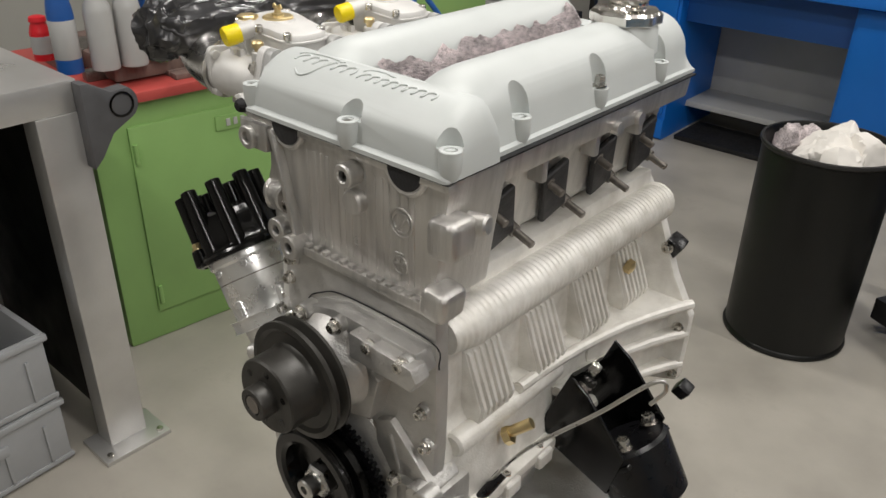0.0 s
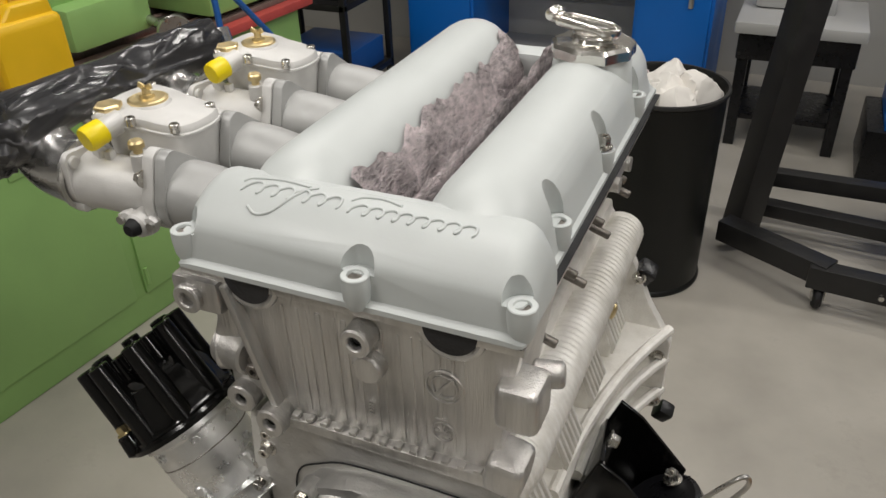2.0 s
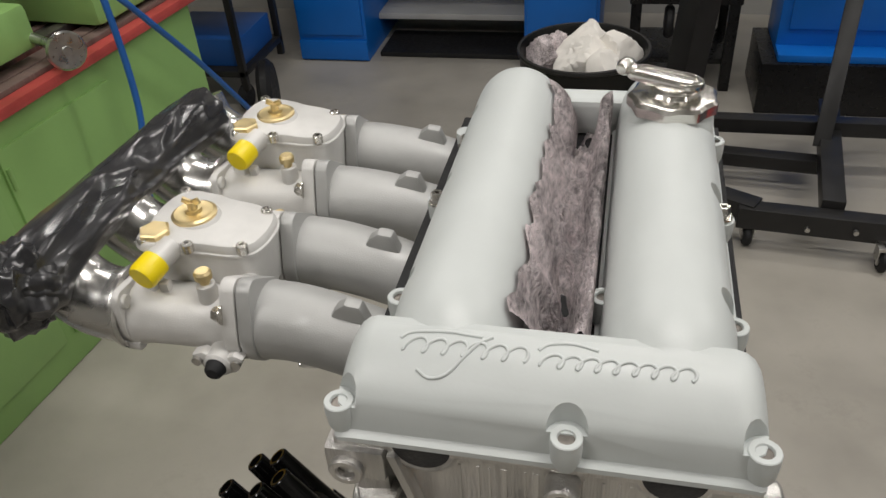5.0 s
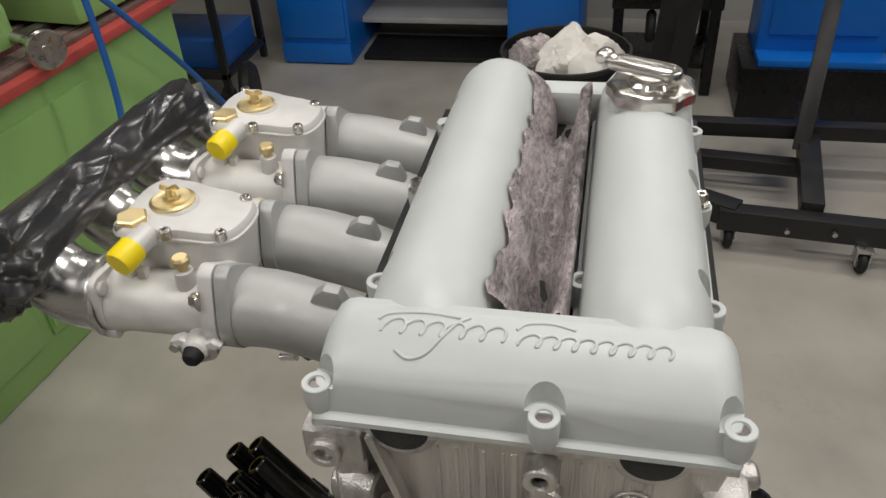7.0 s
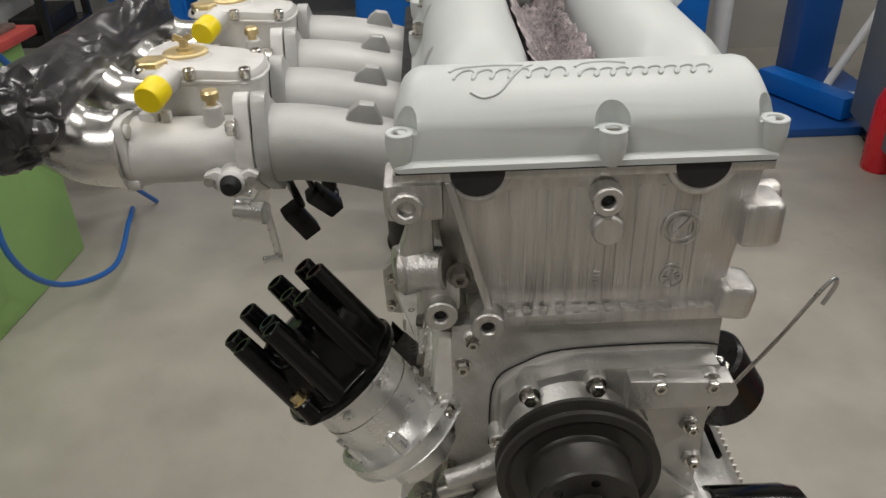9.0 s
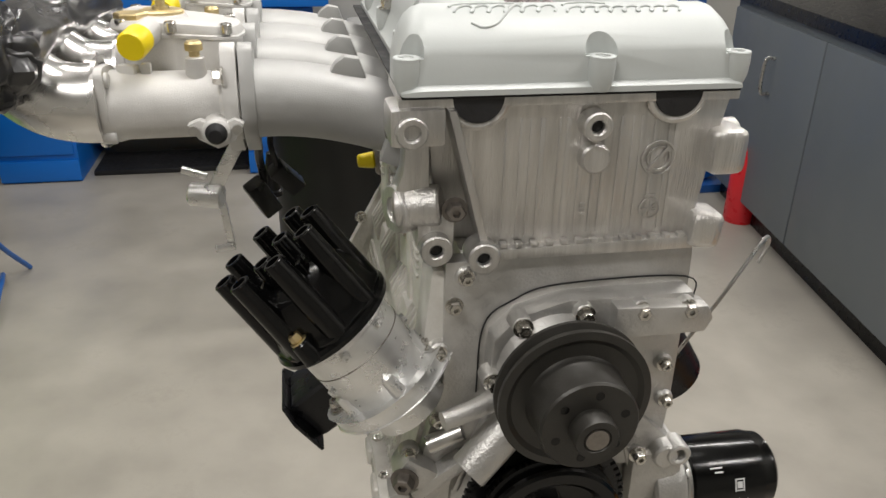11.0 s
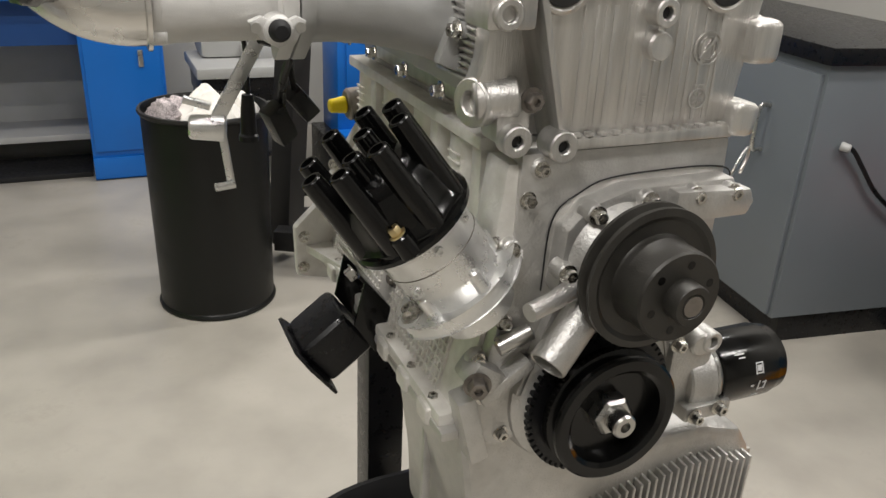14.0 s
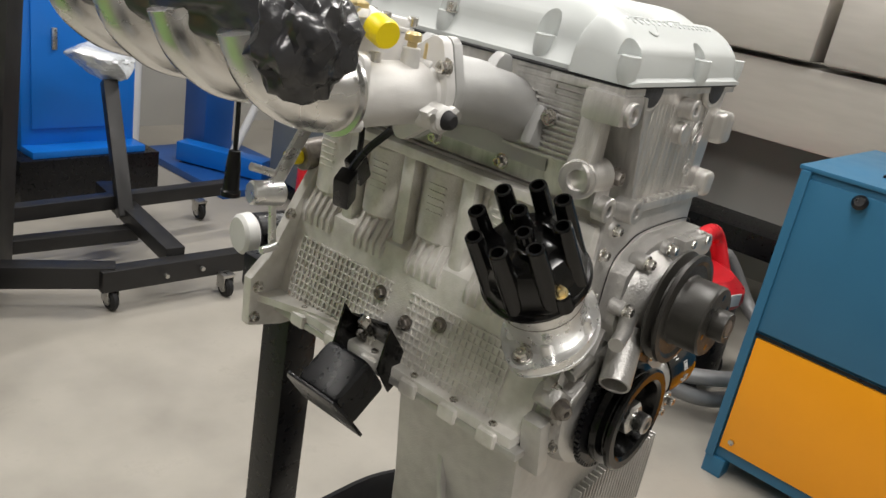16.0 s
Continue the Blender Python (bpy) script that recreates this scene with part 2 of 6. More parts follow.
def prism(bm, poly, axis, a, b, bev=0.0, seg=2, angle=30):
    """Extrude a flat outline along an axis from a to b. Outline pairs are (x, z) for y, (y, z) for x, (x, y) for z."""
    t = bmesh.new()

    def put(p, v):
        return {"y": (p[0], v, p[1]), "x": (v, p[0], p[1]), "z": (p[0], p[1], v)}[axis]
    lo = [t.verts.new(put(p, a)) for p in poly]
    hi = [t.verts.new(put(p, b)) for p in poly]
    t.faces.new(lo)
    t.faces.new(list(reversed(hi)))
    for i in range(len(poly)):
        j = (i + 1) % len(poly)
        t.faces.new((lo[i], hi[i], hi[j], lo[j]))
    bmesh.ops.recalc_face_normals(t, faces=t.faces)
    bevel(t, bev, seg, angle)
    absorb(bm, t)
    return bm


def loft(bm, sections, cap=True):
    """Skin a row of equally long closed outlines."""
    R = [[bm.verts.new(p) for p in s] for s in sections]
    for a, b in zip(R, R[1:]):
        for i in range(len(a)):
            j = (i + 1) % len(a)
            bm.faces.new((a[i], a[j], b[j], b[i]))
    if cap:
        bm.faces.new(R[0])
        bm.faces.new(list(reversed(R[-1])))
    return bm


def arc(cx, cy, r, a0, a1, n, ry=None):
    ry = r if ry is None else ry
    return [(cx + r * math.cos(radians(a0 + (a1 - a0) * i / n)), cy + ry * math.sin(radians(a0 + (a1 - a0) * i / n))) for i in range(n + 1)]


def carve(ob, cutter_bm):
    """Cut the cutter's shape out of ob for good."""
    bmesh.ops.recalc_face_normals(cutter_bm, faces=cutter_bm.faces)
    me = bpy.data.meshes.new("cutter")
    cutter_bm.to_mesh(me)
    cutter_bm.free()
    c = new("cutter", me)
    c.matrix_world = ob.parent.matrix_world.copy() if ob.parent else Matrix()
    bpy.context.view_layer.update()
    mod = ob.modifiers.new("cut", "BOOLEAN")
    mod.operation, mod.object, mod.solver, mod.use_self = "DIFFERENCE", c, "EXACT", True
    dg = bpy.context.evaluated_depsgraph_get()
    made = bpy.data.meshes.new_from_object(ob.evaluated_get(dg))
    ob.modifiers.clear()
    mats = list(ob.data.materials)
    ob.data = made
    if not made.materials:
        for m in mats:
            made.materials.append(m)
    made.set_sharp_from_angle(angle=radians(32))
    bpy.data.objects.remove(c)


def B():
    return bmesh.new()


def bolt(parent, p, d, r=0.006, h=0.006, name="bolt", washer=True, material=None):
    """A hexagon bolt head on a washer."""
    bm = B()
    if washer:
        lathe(bm, [(0, 0), (r * 1.35, 0), (r * 1.35, 0.0012), (0, 0.0012)], p, d, 16)
    q = Vector(p) + Vector(d).normalized() * 0.0012
    lathe(bm, [(r, 0), (r, h * 0.8), (r * 0.85, h), (r * 0.45, h), (r * 0.4, h * 0.6), (0, h * 0.6)], q, d, 6)
    return part(name, bm, material or M_BOLT, parent)


# ---- room ----
RX0, RX1, RY0, RY1, RZ = -3.4, 3.3, -3.2, 4.05, 3.2
tagged(part("floor", box(B(), (0, 0.4, -0.05), (7.2, 7.8, 0.1)), M_FLOOR), "smooth grey-beige sealed concrete workshop floor", "floor", kind="structure")
tagged(part("ceiling", box(B(), (0, 0.4, RZ + 0.05), (7.2, 7.8, 0.1)), M_CEIL), "plain pale workshop ceiling", "ceiling", kind="structure")
tagged(part("wall_north", box(B(), (0, RY1 + 0.06, RZ / 2), (7.2, 0.12, RZ)), M_WALL), "plain light grey painted workshop wall", "wall", kind="structure")
tagged(part("wall_south", box(B(), (0, RY0 - 0.06, RZ / 2), (7.2, 0.12, RZ)), M_WALL), "plain light grey painted workshop wall", "wall", kind="structure")
tagged(part("wall_west", box(B(), (RX0 - 0.06, 0.4, RZ / 2), (0.12, 7.1, RZ)), M_WALL), "plain light grey painted workshop wall", "wall", kind="structure")
tagged(part("wall_east", box(B(), (RX1 + 0.06, 0.4, RZ / 2), (0.12, 7.1, RZ)), M_WALL), "plain light grey painted workshop wall", "wall", kind="structure")


# ---- the engine: x across, y along it towards the flywheel end, z up from the seats of the cover screws ----
engine = thing("car_engine", "rebuilt twin-cam aluminium car engine with grey-white cam cover on a stand", "engine", (0, 0, 1.25))


def cam_cover():
    bm = B()
    zb = -0.024
    for cx, r, sx in ((0.067, 0.0405, -1), (0.070, 0.0415, 1)):
        sec = [(0.1180, zb), (0.1180, zb + 0.004), (0.1150, zb + 0.0065), (cx + r + 0.0008, -0.002)]
        sec += arc(cx, 0.0, r, 4, 176, 22)
        sec += [(cx - r - 0.0008, -0.002), (cx - r - 0.002, zb + 0.008), (cx - r - 0.005, zb + 0.005), (cx - r - 0.005, zb)]
        sects = []
        for y, k in ((0.030, 0.76), (0.042, 0.86), (0.053, 0.93), (0.066, 0.98), (0.082, 1), (0.386, 1), (0.398, 0.985), (0.408, 0.945), (0.415, 0.88), (0.420, 0.78), (0.4225, 0.62)):
            sects.append([(sx * (cx + (x - cx) * k if z > zb + 0.01 else x), y, (z - zb) * k + zb) for x, z in sec])
        loft(bm, sects)
    # front box across both camshafts
    prof = [(-0.010, zb), (-0.010, zb + 0.004), (-0.0055, zb + 0.007), (-0.0035, 0.003), (-0.001, 0.0080), (0.005, 0.0145), (0.013, 0.0210), (0.022, 0.0262), (0.032, 0.0295), (0.041, 0.0304), (0.049, 0.0285), (0.055, 0.018), (0.057, zb)]
    def slab(k):
        return [(y, zb + (z - zb) * k) for y, z in prof]
    sects = []
    ends = ((0.0010, 0.42, 0.004), (0.0022, 0.54, 0.0015), (0.0050, 0.72, 0), (0.0095, 0.875, 0), (0.0150, 0.965, 0), (0.0215, 1, 0))
    for x, k, inset in [(-0.1285 + d, k, i) for d, k, i in ends] + [(0.1255 - d, k, i) for d, k, i in reversed(ends)]:
        sects.append([(x, y + (inset if y < 0 else 0), z) for y, z in slab(k)])
    loft(bm, sects)
    # rear bridge and flange skirts
    box(bm, (0.0, 0.405, -0.006), (0.10, 0.03, 0.036), 0.006)
    ob = part("cam_cover", bm, M_COVER, engine, "smooth grey-white painted twin-cam cover")
    cut = B()
    for lx, ly in ((0.014, -0.006), (0.1115, 0.100), (0.1115, 0.225), (0.1115, 0.345), (-0.1105, 0.100), (-0.1105, 0.225), (-0.1105, 0.345)):
        lathe(cut, [(0, 0.0002), (0.0122, 0.0002), (0.0122, 0.055), (0, 0.055)], (lx, ly, 0), (0, 0, 1), 20)
    for lx, ly in ((-0.1245, -0.001), (0.1215, -0.001)):
        lathe(cut, [(0, 0.0002), (0.0135, 0.0002), (0.0135, 0.055), (0, 0.055)], (lx, ly, 0), (0, 0, 1), 20)
    carve(ob, cut)
    for lx, ly in ((-0.123, 0.0), (0.014, -0.007), (0.120, 0.0), (0.1115, 0.100), (-0.1105, 0.100), (-0.1105, 0.225), (0.1115, 0.345), (0.028, 0.119)):
        bm = B()
        lathe(bm, [(0.0092, -0.002), (0.0093, 0.0008), (0.0087, 0.0014), (0.0055, 0.0014), (0.005, 0.0005), (0.005, -0.0015)], (lx, ly, 0), (0, 0, 1), 24)
        part("screw_seat", bm, M_COVER, ob)
    for lx, ly in ((-0.123, 0.0), (0.014, -0.007), (0.120, 0.0), (0.1115, 0.100), (0.1115, 0.225), (0.1115, 0.345), (-0.1105, 0.100), (-0.1105, 0.225), (-0.1105, 0.345), (0.028, 0.119)):
        part("screw_lug", lathe(B(), [(0, -0.0235), (0.0060, -0.0235), (0.0088, -0.016), (0.0094, -0.008), (0.0095, -0.004), (0.0092, -0.001), (0, -0.001)], (lx, ly, 0), (0, 0, 1), 24), M_COVER, ob)
    for lx, ly in ((-0.123, 0.0), (0.014, -0.007), (0.120, 0.0), (0.1115, 0.100), (-0.1105, 0.100), (-0.1105, 0.225), (0.1115, 0.345), (0.028, 0.119)):
        part("screw_hole", lathe(B(), [(0, -0.0008), (0.005, -0.0008)], (lx, ly, 0), (0, 0, 1), 20), M_DARKSTEEL, ob)
    for lx, ly in ((0.1115, 0.225), (-0.1105, 0.22), (-0.105, 0.315)):
        bolt(ob, (lx, ly, 0.0005), (0, 0, 1), 0.0055, 0.009, "cover_screw")
    # raised scroll ornament on the front slope: flowing loops and flourishes only
    def slope(u, w):
        y = 0.0190 + w * 0.85
        z = np.interp(y, [p[0] for p in prof[3:11]], [p[1] for p in prof[3:11]]) + 0.0003
        return (u, y, z)
    def loops(u0, u1, w, h, n, lean=0.35):
        pts = []
        for i in range(n * 10 + 1):
            a = 2 * math.pi * i / 10
            rise = 0.5 * h * (1 - math.cos(a))
            pts.append(slope(u0 + (u1 - u0) * i / (n * 10) - 0.0032 * math.sin(a) + lean * rise, w + rise))
        return pts
    strokes = [loops(-0.086, -0.014, 0.004, 0.011, 6), loops(-0.004, 0.080, 0.003, 0.009, 8)]
    strokes.append([slope(-0.089, 0.013), slope(-0.084, 0.018), slope(-0.072, 0.021), slope(-0.058, 0.022), slope(-0.040, 0.020)])
    strokes.append([slope(-0.076, -0.007), slope(-0.068, -0.011), slope(-0.058, -0.008), slope(-0.050, 0.002), slope(-0.042, 0.014), slope(-0.034, 0.021)])
    strokes.append([slope(-0.006, 0.014), slope(0.000, 0.020), slope(0.014, 0.022), slope(0.028, 0.018)])
    for st in strokes:
        part("raised_scroll", tube(B(), smooth_path(st, 4), 0.00105, 8), M_COVER, ob)
    return ob


cover = cam_cover()
part("cover_gasket", box(B(), (-0.002, 0.205, -0.0253), (0.250, 0.425, 0.0022), 0.0008), M_RUBBER, engine)

# filler cap on the exhaust-side camshaft tube
fill = part("filler_neck", lathe(B(), [(0, 0.01), (0.037, 0.01), (0.035, 0.034), (0.032, 0.038), (0, 0.038)], (0.072, 0.333, 0), (0, 0, 1), 32), M_COVER, engine)
bm = lathe(B(), [(0, 0), (0.034, 0), (0.036, 0.002), (0.036, 0.010), (0.033, 0.013), (0.020, 0.014), (0.018, 0.017), (0, 0.017)], (0.072, 0.333, 0.038), (0, 0, 1), 48, lambda a: 1.0 + 0.06 * max(-0.4, math.cos(9 * a)))
cap = part("filler_cap", bm, M_CHROME, engine, "polished metal oil filler cap with lever")
bm = lathe(B(), [(0, 0), (0.017, 0), (0.019, 0.002), (0.017, 0.004), (0.018, 0.006), (0, 0.007)], (0.072, 0.333, 0.054), (0, 0, 1), 28)
part("cap_spring", bm, M_CHROME, cap)
lever = B()
paddle = [(p[0], p[1]) for p in arc(0.018, 0, 0.0130, -90, 90, 12)] + [(p[0], p[1]) for p in arc(-0.024, 0, 0.0105, 90, 270, 12)]
prism(lever, paddle, "z", -0.003, 0.0045, 0.0018)
tube(lever, [(x, y, 0.0045) for x, y in [(q[0] * 0.86, q[1] * 0.78) for q in paddle + paddle[:1]]], 0.0014, 8)
lathe(lever, [(0, -0.009), (0.005, -0.008), (0.0075, -0.003), (0.0075, 0.003), (0.005, 0.008), (0, 0.009)], (-0.037, 0, 0.004), (0.2, 1, 0), 18)
rod(lever, (-0.028, 0, 0.002), (-0.036, 0, 0.004), 0.005)
bmesh.ops.transform(lever, matrix=pose(0.066, 0.337, 0.0605, 0, 3, -20), verts=lever.verts)
part("cap_lever", lever, M_CHROME, cap)

# ---- cylinder head ----
bm = B()
prism(bm, [(-0.127, -0.0265), (-0.127, -0.036), (-0.093, -0.038), (-0.063, -0.150), (0.104, -0.150), (0.110, -0.100), (0.116, -0.060), (0.122, -0.0265)], "y", 0.0, 0.075, 0.003)
prism(bm, [(-0.104, -0.030), (-0.100, -0.090), (-0.094, -0.150), (-0.060, -0.150), (-0.080, -0.030)], "y", 0.032, 0.078, 0.003)
prism(bm, [(-0.116, -0.0265), (-0.116, -0.05), (-0.090, -0.075), (-0.085, -0.150), (0.062, -0.150), (0.074, -0.135), (0.088, -0.062), (0.115, -0.052), (0.118, -0.0265)], "y", 0.072, 0.42, 0.004)
head = part("cylinder_head", bm, M_HEAD, engine, "cast and machined aluminium cylinder head")
# raised rim and slanted web on the front face
bm = B()
prism(bm, [(-0.129, -0.0265), (-0.129, -0.033), (0.124, -0.033), (0.124, -0.0265)], "y", -0.0060, 0.004, 0.001)
part("front_rim", bm, M_HEAD, head)
bm = B()
prism(bm, [(-0.095, -0.034), (-0.089, -0.034), (-0.060, -0.146), (-0.066, -0.146)], "y", -0.010, 0.003, 0.0015)
part("slanted_web", bm, M_HEAD, head)
bm = B()
prism(bm, [(-0.066, -0.143), (0.104, -0.141), (0.105, -0.152), (-0.066, -0.152)], "y", -0.009, 0.006, 0.0020)
for i in range(13):
    box(bm, (-0.050 + i * 0.0120, -0.0050, -0.1405), (0.0060, 0.007, 0.004), 0.0014)
part("lower_rim", bm, M_HEAD, head)
rng = random.Random(4)
for i in range(15):
    x = -0.050 + i * 0.0095 + rng.uniform(-0.002, 0.002)
    part("cast_streak", box(B(), (x, 0.0002, -0.090), (rng.choice((0.0015, 0.002, 0.004)), 0.002, 0.092), 0.0006), M_HEAD, head)
# corner pads on the exhaust side, ear on the intake side
bm = B()
box(bm, (0.121, 0.003, -0.073), (0.030, 0.034, 0.036), 0.009, (0, 0, 0), 4)
rod(bm, (0.122, 0.020, -0.066), (0.142, 0.024, -0.064), 0.010, 0.009, bev=0.002)
part("corner_pad", bm, M_HEAD, head)
bm = B()
box(bm, (0.113, 0.003, -0.137), (0.028, 0.034, 0.030), 0.009, (0, 8, 0), 4)
part("corner_pad", bm, M_HEAD, head)
part("intake_ear", box(B(), (-0.116, 0.010, -0.046), (0.040, 0.042, 0.028), 0.005), M_HEAD, head)
part("ear_wall", prism(B(), [(-0.122, -0.058), (-0.104, -0.058), (-0.104, -0.108), (-0.132, -0.108), (-0.124, -0.085)], "y", 0.012, 0.036, 0.003), M_HEAD, head)
bm = B()
rod(bm, (-0.095, 0.012, -0.112), (-0.128, 0.022, -0.116), 0.016, 0.017, bev=0.002)
box(bm, (-0.100, 0.02, -0.132), (0.03, 0.03, 0.03), 0.006)
part("water_outlet", bm, M_HEAD, head)

def boss(p, d, ro, ri, h, depth, parent, material=M_HEAD, name="threaded_boss"):
    ob = part(name, ring(B(), p, d, ro, ri, h, depth), material, parent)
    part("bore", lathe(B(), [(0, h - depth * 0.5), (ri, h - depth * 0.5)], p, d, 16), M_BLACK, ob)
    return ob
boss((-0.121, 0.004, -0.048), (0, -1, 0), 0.0115, 0.0055, 0.020, 0.012, head)
boss((0.013, 0.004, -0.048), (0, -1, 0), 0.0110, 0.005, 0.020, 0.012, head)
boss((-0.101, 0.008, -0.143), (0, -1, 0), 0.0125, 0.005, 0.014, 0.010, head)
boss((-0.067, 0.004, -0.146), (0, -1, 0), 0.0125, 0.005, 0.022, 0.010, head)
part("core_plug", lathe(B(), [(0, 0), (0.012, 0), (0.0115, 0.011), (0.010, 0.013), (0, 0.013)], (0.016, 0.003, -0.074), (0, -1, 0)), M_HEAD, head)
bolt(head, (-0.086, 0.006, -0.114), (0, -1, 0), 0.0075, 0.008, material=M_DARKSTEEL)
part("intake_plug", ring(B(), (-0.118, 0.024, -0.117), (-0.94, -0.34, 0), 0.019, 0.009, 0.014, 0.008), M_HEAD, head)
bm = B()
for r0, r1 in ((0.0140, 0.0122), (0.0098, 0.0084)):
    lathe(bm, [(r0, 0), (r0 - 0.0004, 0.0016), (r1 + 0.0004, 0.0016), (r1, 0)], (0.069, -0.0003, -0.078), (0, -1, 0), 40)
box(bm, (0.069, -0.001, -0.078), (0.003, 0.002, 0.022), 0.0006, (0, 40, 0))
part("cast_emblem", bm, M_HEAD, head)
for mx, mz, mw in ((0.066, -0.108, 0.009), (0.063, -0.119, 0.005), (0.071, -0.121, 0.004)):
    part("cast_mark", box(B(), (mx, -0.0008, mz), (mw, 0.0016, 0.0016), 0.0004), M_HEAD, head)
for i in range(4):
    part("cast_mark", box(B(), (0.012, -0.0008, -0.112 - i * 0.003), (0.004, 0.0016, 0.0012), 0.0003), M_HEAD, head)
bm = lathe(B(), [(0.0090, 0), (0.0087, 0.0013), (0.0078, 0.0013), (0.0075, 0)], (0.067, -0.0003, -0.119), (0, -1, 0), 32)
for k in range(4):
    box(bm, (0.067, -0.0008, -0.119), (0.0012, 0.0018, 0.012), 0.0003, (0, k * 45, 0))
part("cast_star", bm, M_HEAD, head)
for mx in (-0.073, 0.076):
    part("cam_end_plug", prism(B(), arc(mx, -0.0262, 0.0185, 180, 360, 20), "y", -0.0062, 0.004, 0.0006), M_PORT, head, "black rubber half-moon plug")
    bm = B()
    pts = arc(mx, -0.0262, 0.0212, 182, 358, 20)
    tube(bm, [(x, -0.0025, z) for x, z in pts], 0.0034, 8)
    part("plug_rim", bm, M_HEAD, head)

CYL = (0.115, 0.205, 0.298, 0.388)
# exhaust side: taped ports and studs
for cy in CYL:
    part("exhaust_port", box(B(), (0.084, cy, -0.110), (0.008, 0.040, 0.064), 0.0036, (18, 12, 0), 3), M_PORT, head, "black taped exhaust port")
for i in range(4):
    for y0, z0, ln in ((0.147 + i * 0.0915, -0.130, 0.042), (0.097 + i * 0.0915, -0.092, 0.030)):
        p, d = Vector((0.064 if ln > 0.035 else 0.078, y0, z0)), Vector((0.94, 0.0, -0.34))
        bm = rod(B(), p, p + d * ln, 0.0042, bev=0.001)
        rod(bm, p, p + d * ln * 0.45, 0.0085, 0.0070)
        part("exhaust_stud", bm, M_DARKSTEEL, head)
for cy in CYL:
    part("port_flange", box(B(), (0.094, cy - 0.046, -0.062), (0.018, 0.010, 0.040), 0.003), M_HEAD, head)
bm = B()
box(bm, (0.110, 0.285, -0.048), (0.014, 0.060, 0.016), 0.004)
rod(bm, (0.114, 0.262, -0.050), (0.121, 0.262, -0.050), 0.007)
rod(bm, (0.114, 0.305, -0.050), (0.121, 0.305, -0.050), 0.007)
part("lifting_lug", bm, M_HEAD, head)
# intake side: cast ribs
bm = B()
for i in range(14):
    box(bm, (-0.1150, 0.078, -0.033 - i * 0.0058), (0.0050, 0.084, 0.0028), 0.0009)
box(bm, (-0.1105, 0.078, -0.072), (0.006, 0.080, 0.080), 0.002)
part("intake_ribs", bm, M_HEAD, head)

# ---- block ----
bm = B()
deck, rail = -0.152, -0.405
prism(bm, [(-0.080, deck), (-0.080, -0.262), (-0.104, -0.274), (-0.108, -0.300), (-0.132, rail), (0.120, rail), (0.106, -0.322), (0.090, -0.300), (0.086, deck)], "y", 0.012, 0.425, 0.005)
# side ledge tubes and bays on the exhaust side
block = part("engine_block", bm, M_BLOCK, engine, "pale blasted aluminium engine block")
for cy in (0.070, 0.165, 0.255, 0.345):
    part("block_rib", box(B(), (-0.090, cy - 0.002, -0.222), (0.020, 0.020, 0.130), 0.006), M_BLOCK, block)
for cy in (0.115, 0.208, 0.300, 0.388):
    part("water_jacket", rod(B(), (-0.0655, cy, -0.160), (-0.0655, cy, -0.262), 0.034, 0.036, 28, 0.010), M_BLOCK, block)
part("deck_flange", box(B(), (-0.094, 0.235, -0.160), (0.022, 0.37, 0.012), 0.003), M_BLOCK, block)
bm = B()
tube(bm, [(0.099, 0.020 + i * 0.0013, -0.190) for i in range(310)], [0.0240 * min(1, 0.75 + i * 0.01) + 0.0006 * math.sin(i * 1.1) for i in range(310)], 20)
part("water_gallery", bm, M_BLOCK, block, "long ribbed cast water gallery")
for cy in (0.070, 0.165, 0.258, 0.350):
    part("rib_wedge", prism(B(), [(0.084, -0.228), (0.092, -0.234), (0.114, -0.294), (0.112, -0.316), (0.084, -0.316)], "y", cy - 0.008, cy + 0.046, 0.003), M_BLOCK, block)
    for i in range(6):
        y = cy - 0.006 + i * 0.0090
        part("cooling_rib", prism(B(), [(0.088, -0.232), (0.096, -0.236), (0.1190, -0.292), (0.1165, -0.304), (0.088, -0.304)], "y", y, y + 0.0040, 0.0011), M_BLOCK, block)
bm = B()
for i in range(10):
    for y0, y1 in ((0.055, 0.205), (0.235, 0.400)):
        box(bm, (-0.1128 - i * 0.00206, (y0 + y1) / 2, -0.316 - i * 0.0090), (0.0034, y1 - y0, 0.0024), 0.0009, (0, 13, 0))
for i in range(42):
    y = 0.055 + i * 0.0084
    if y < 0.206 or y > 0.234:
        box(bm, (-0.1220, y, -0.356), (0.0034, 0.0022, 0.086), 0.0008, (0, 13, 0))
tagged(part("cast_grid", bm, M_BLOCK, block), kind="stuff")
for i in range(4):
    y0 = 0.080 + i * 0.092
    part("ledge_wedge", prism(B(), [(-0.078, -0.240), (-0.084, -0.242), (-0.108, -0.284), (-0.108, -0.302), (-0.078, -0.302)], "y", y0, y0 + 0.058, 0.003), M_BLOCK, block)
    for k in range(5):
        y = y0 + 0.003 + k * 0.0115
        part("ledge_fin", prism(B(), [(-0.080, -0.236), (-0.086, -0.238), (-0.1115, -0.282), (-0.1105, -0.298), (-0.080, -0.298)], "y", y, y + 0.0052, 0.0016), M_BLOCK, block)
    for k in range(5):
        part("wall_mark", box(B(), (-0.0995, 0.113 + i * 0.092, -0.186 - k * 0.008), (0.003, 0.024, 0.0022), 0.0008), M_BLOCK, block)
part("sump_rail", box(B(), (-0.135, 0.22, -0.402), (0.022, 0.41, 0.013), 0.003), M_BLOCK, block)
part("sump_rail", box(B(), (0.122, 0.22, -0.402), (0.022, 0.41, 0.013), 0.003), M_BLOCK, block)
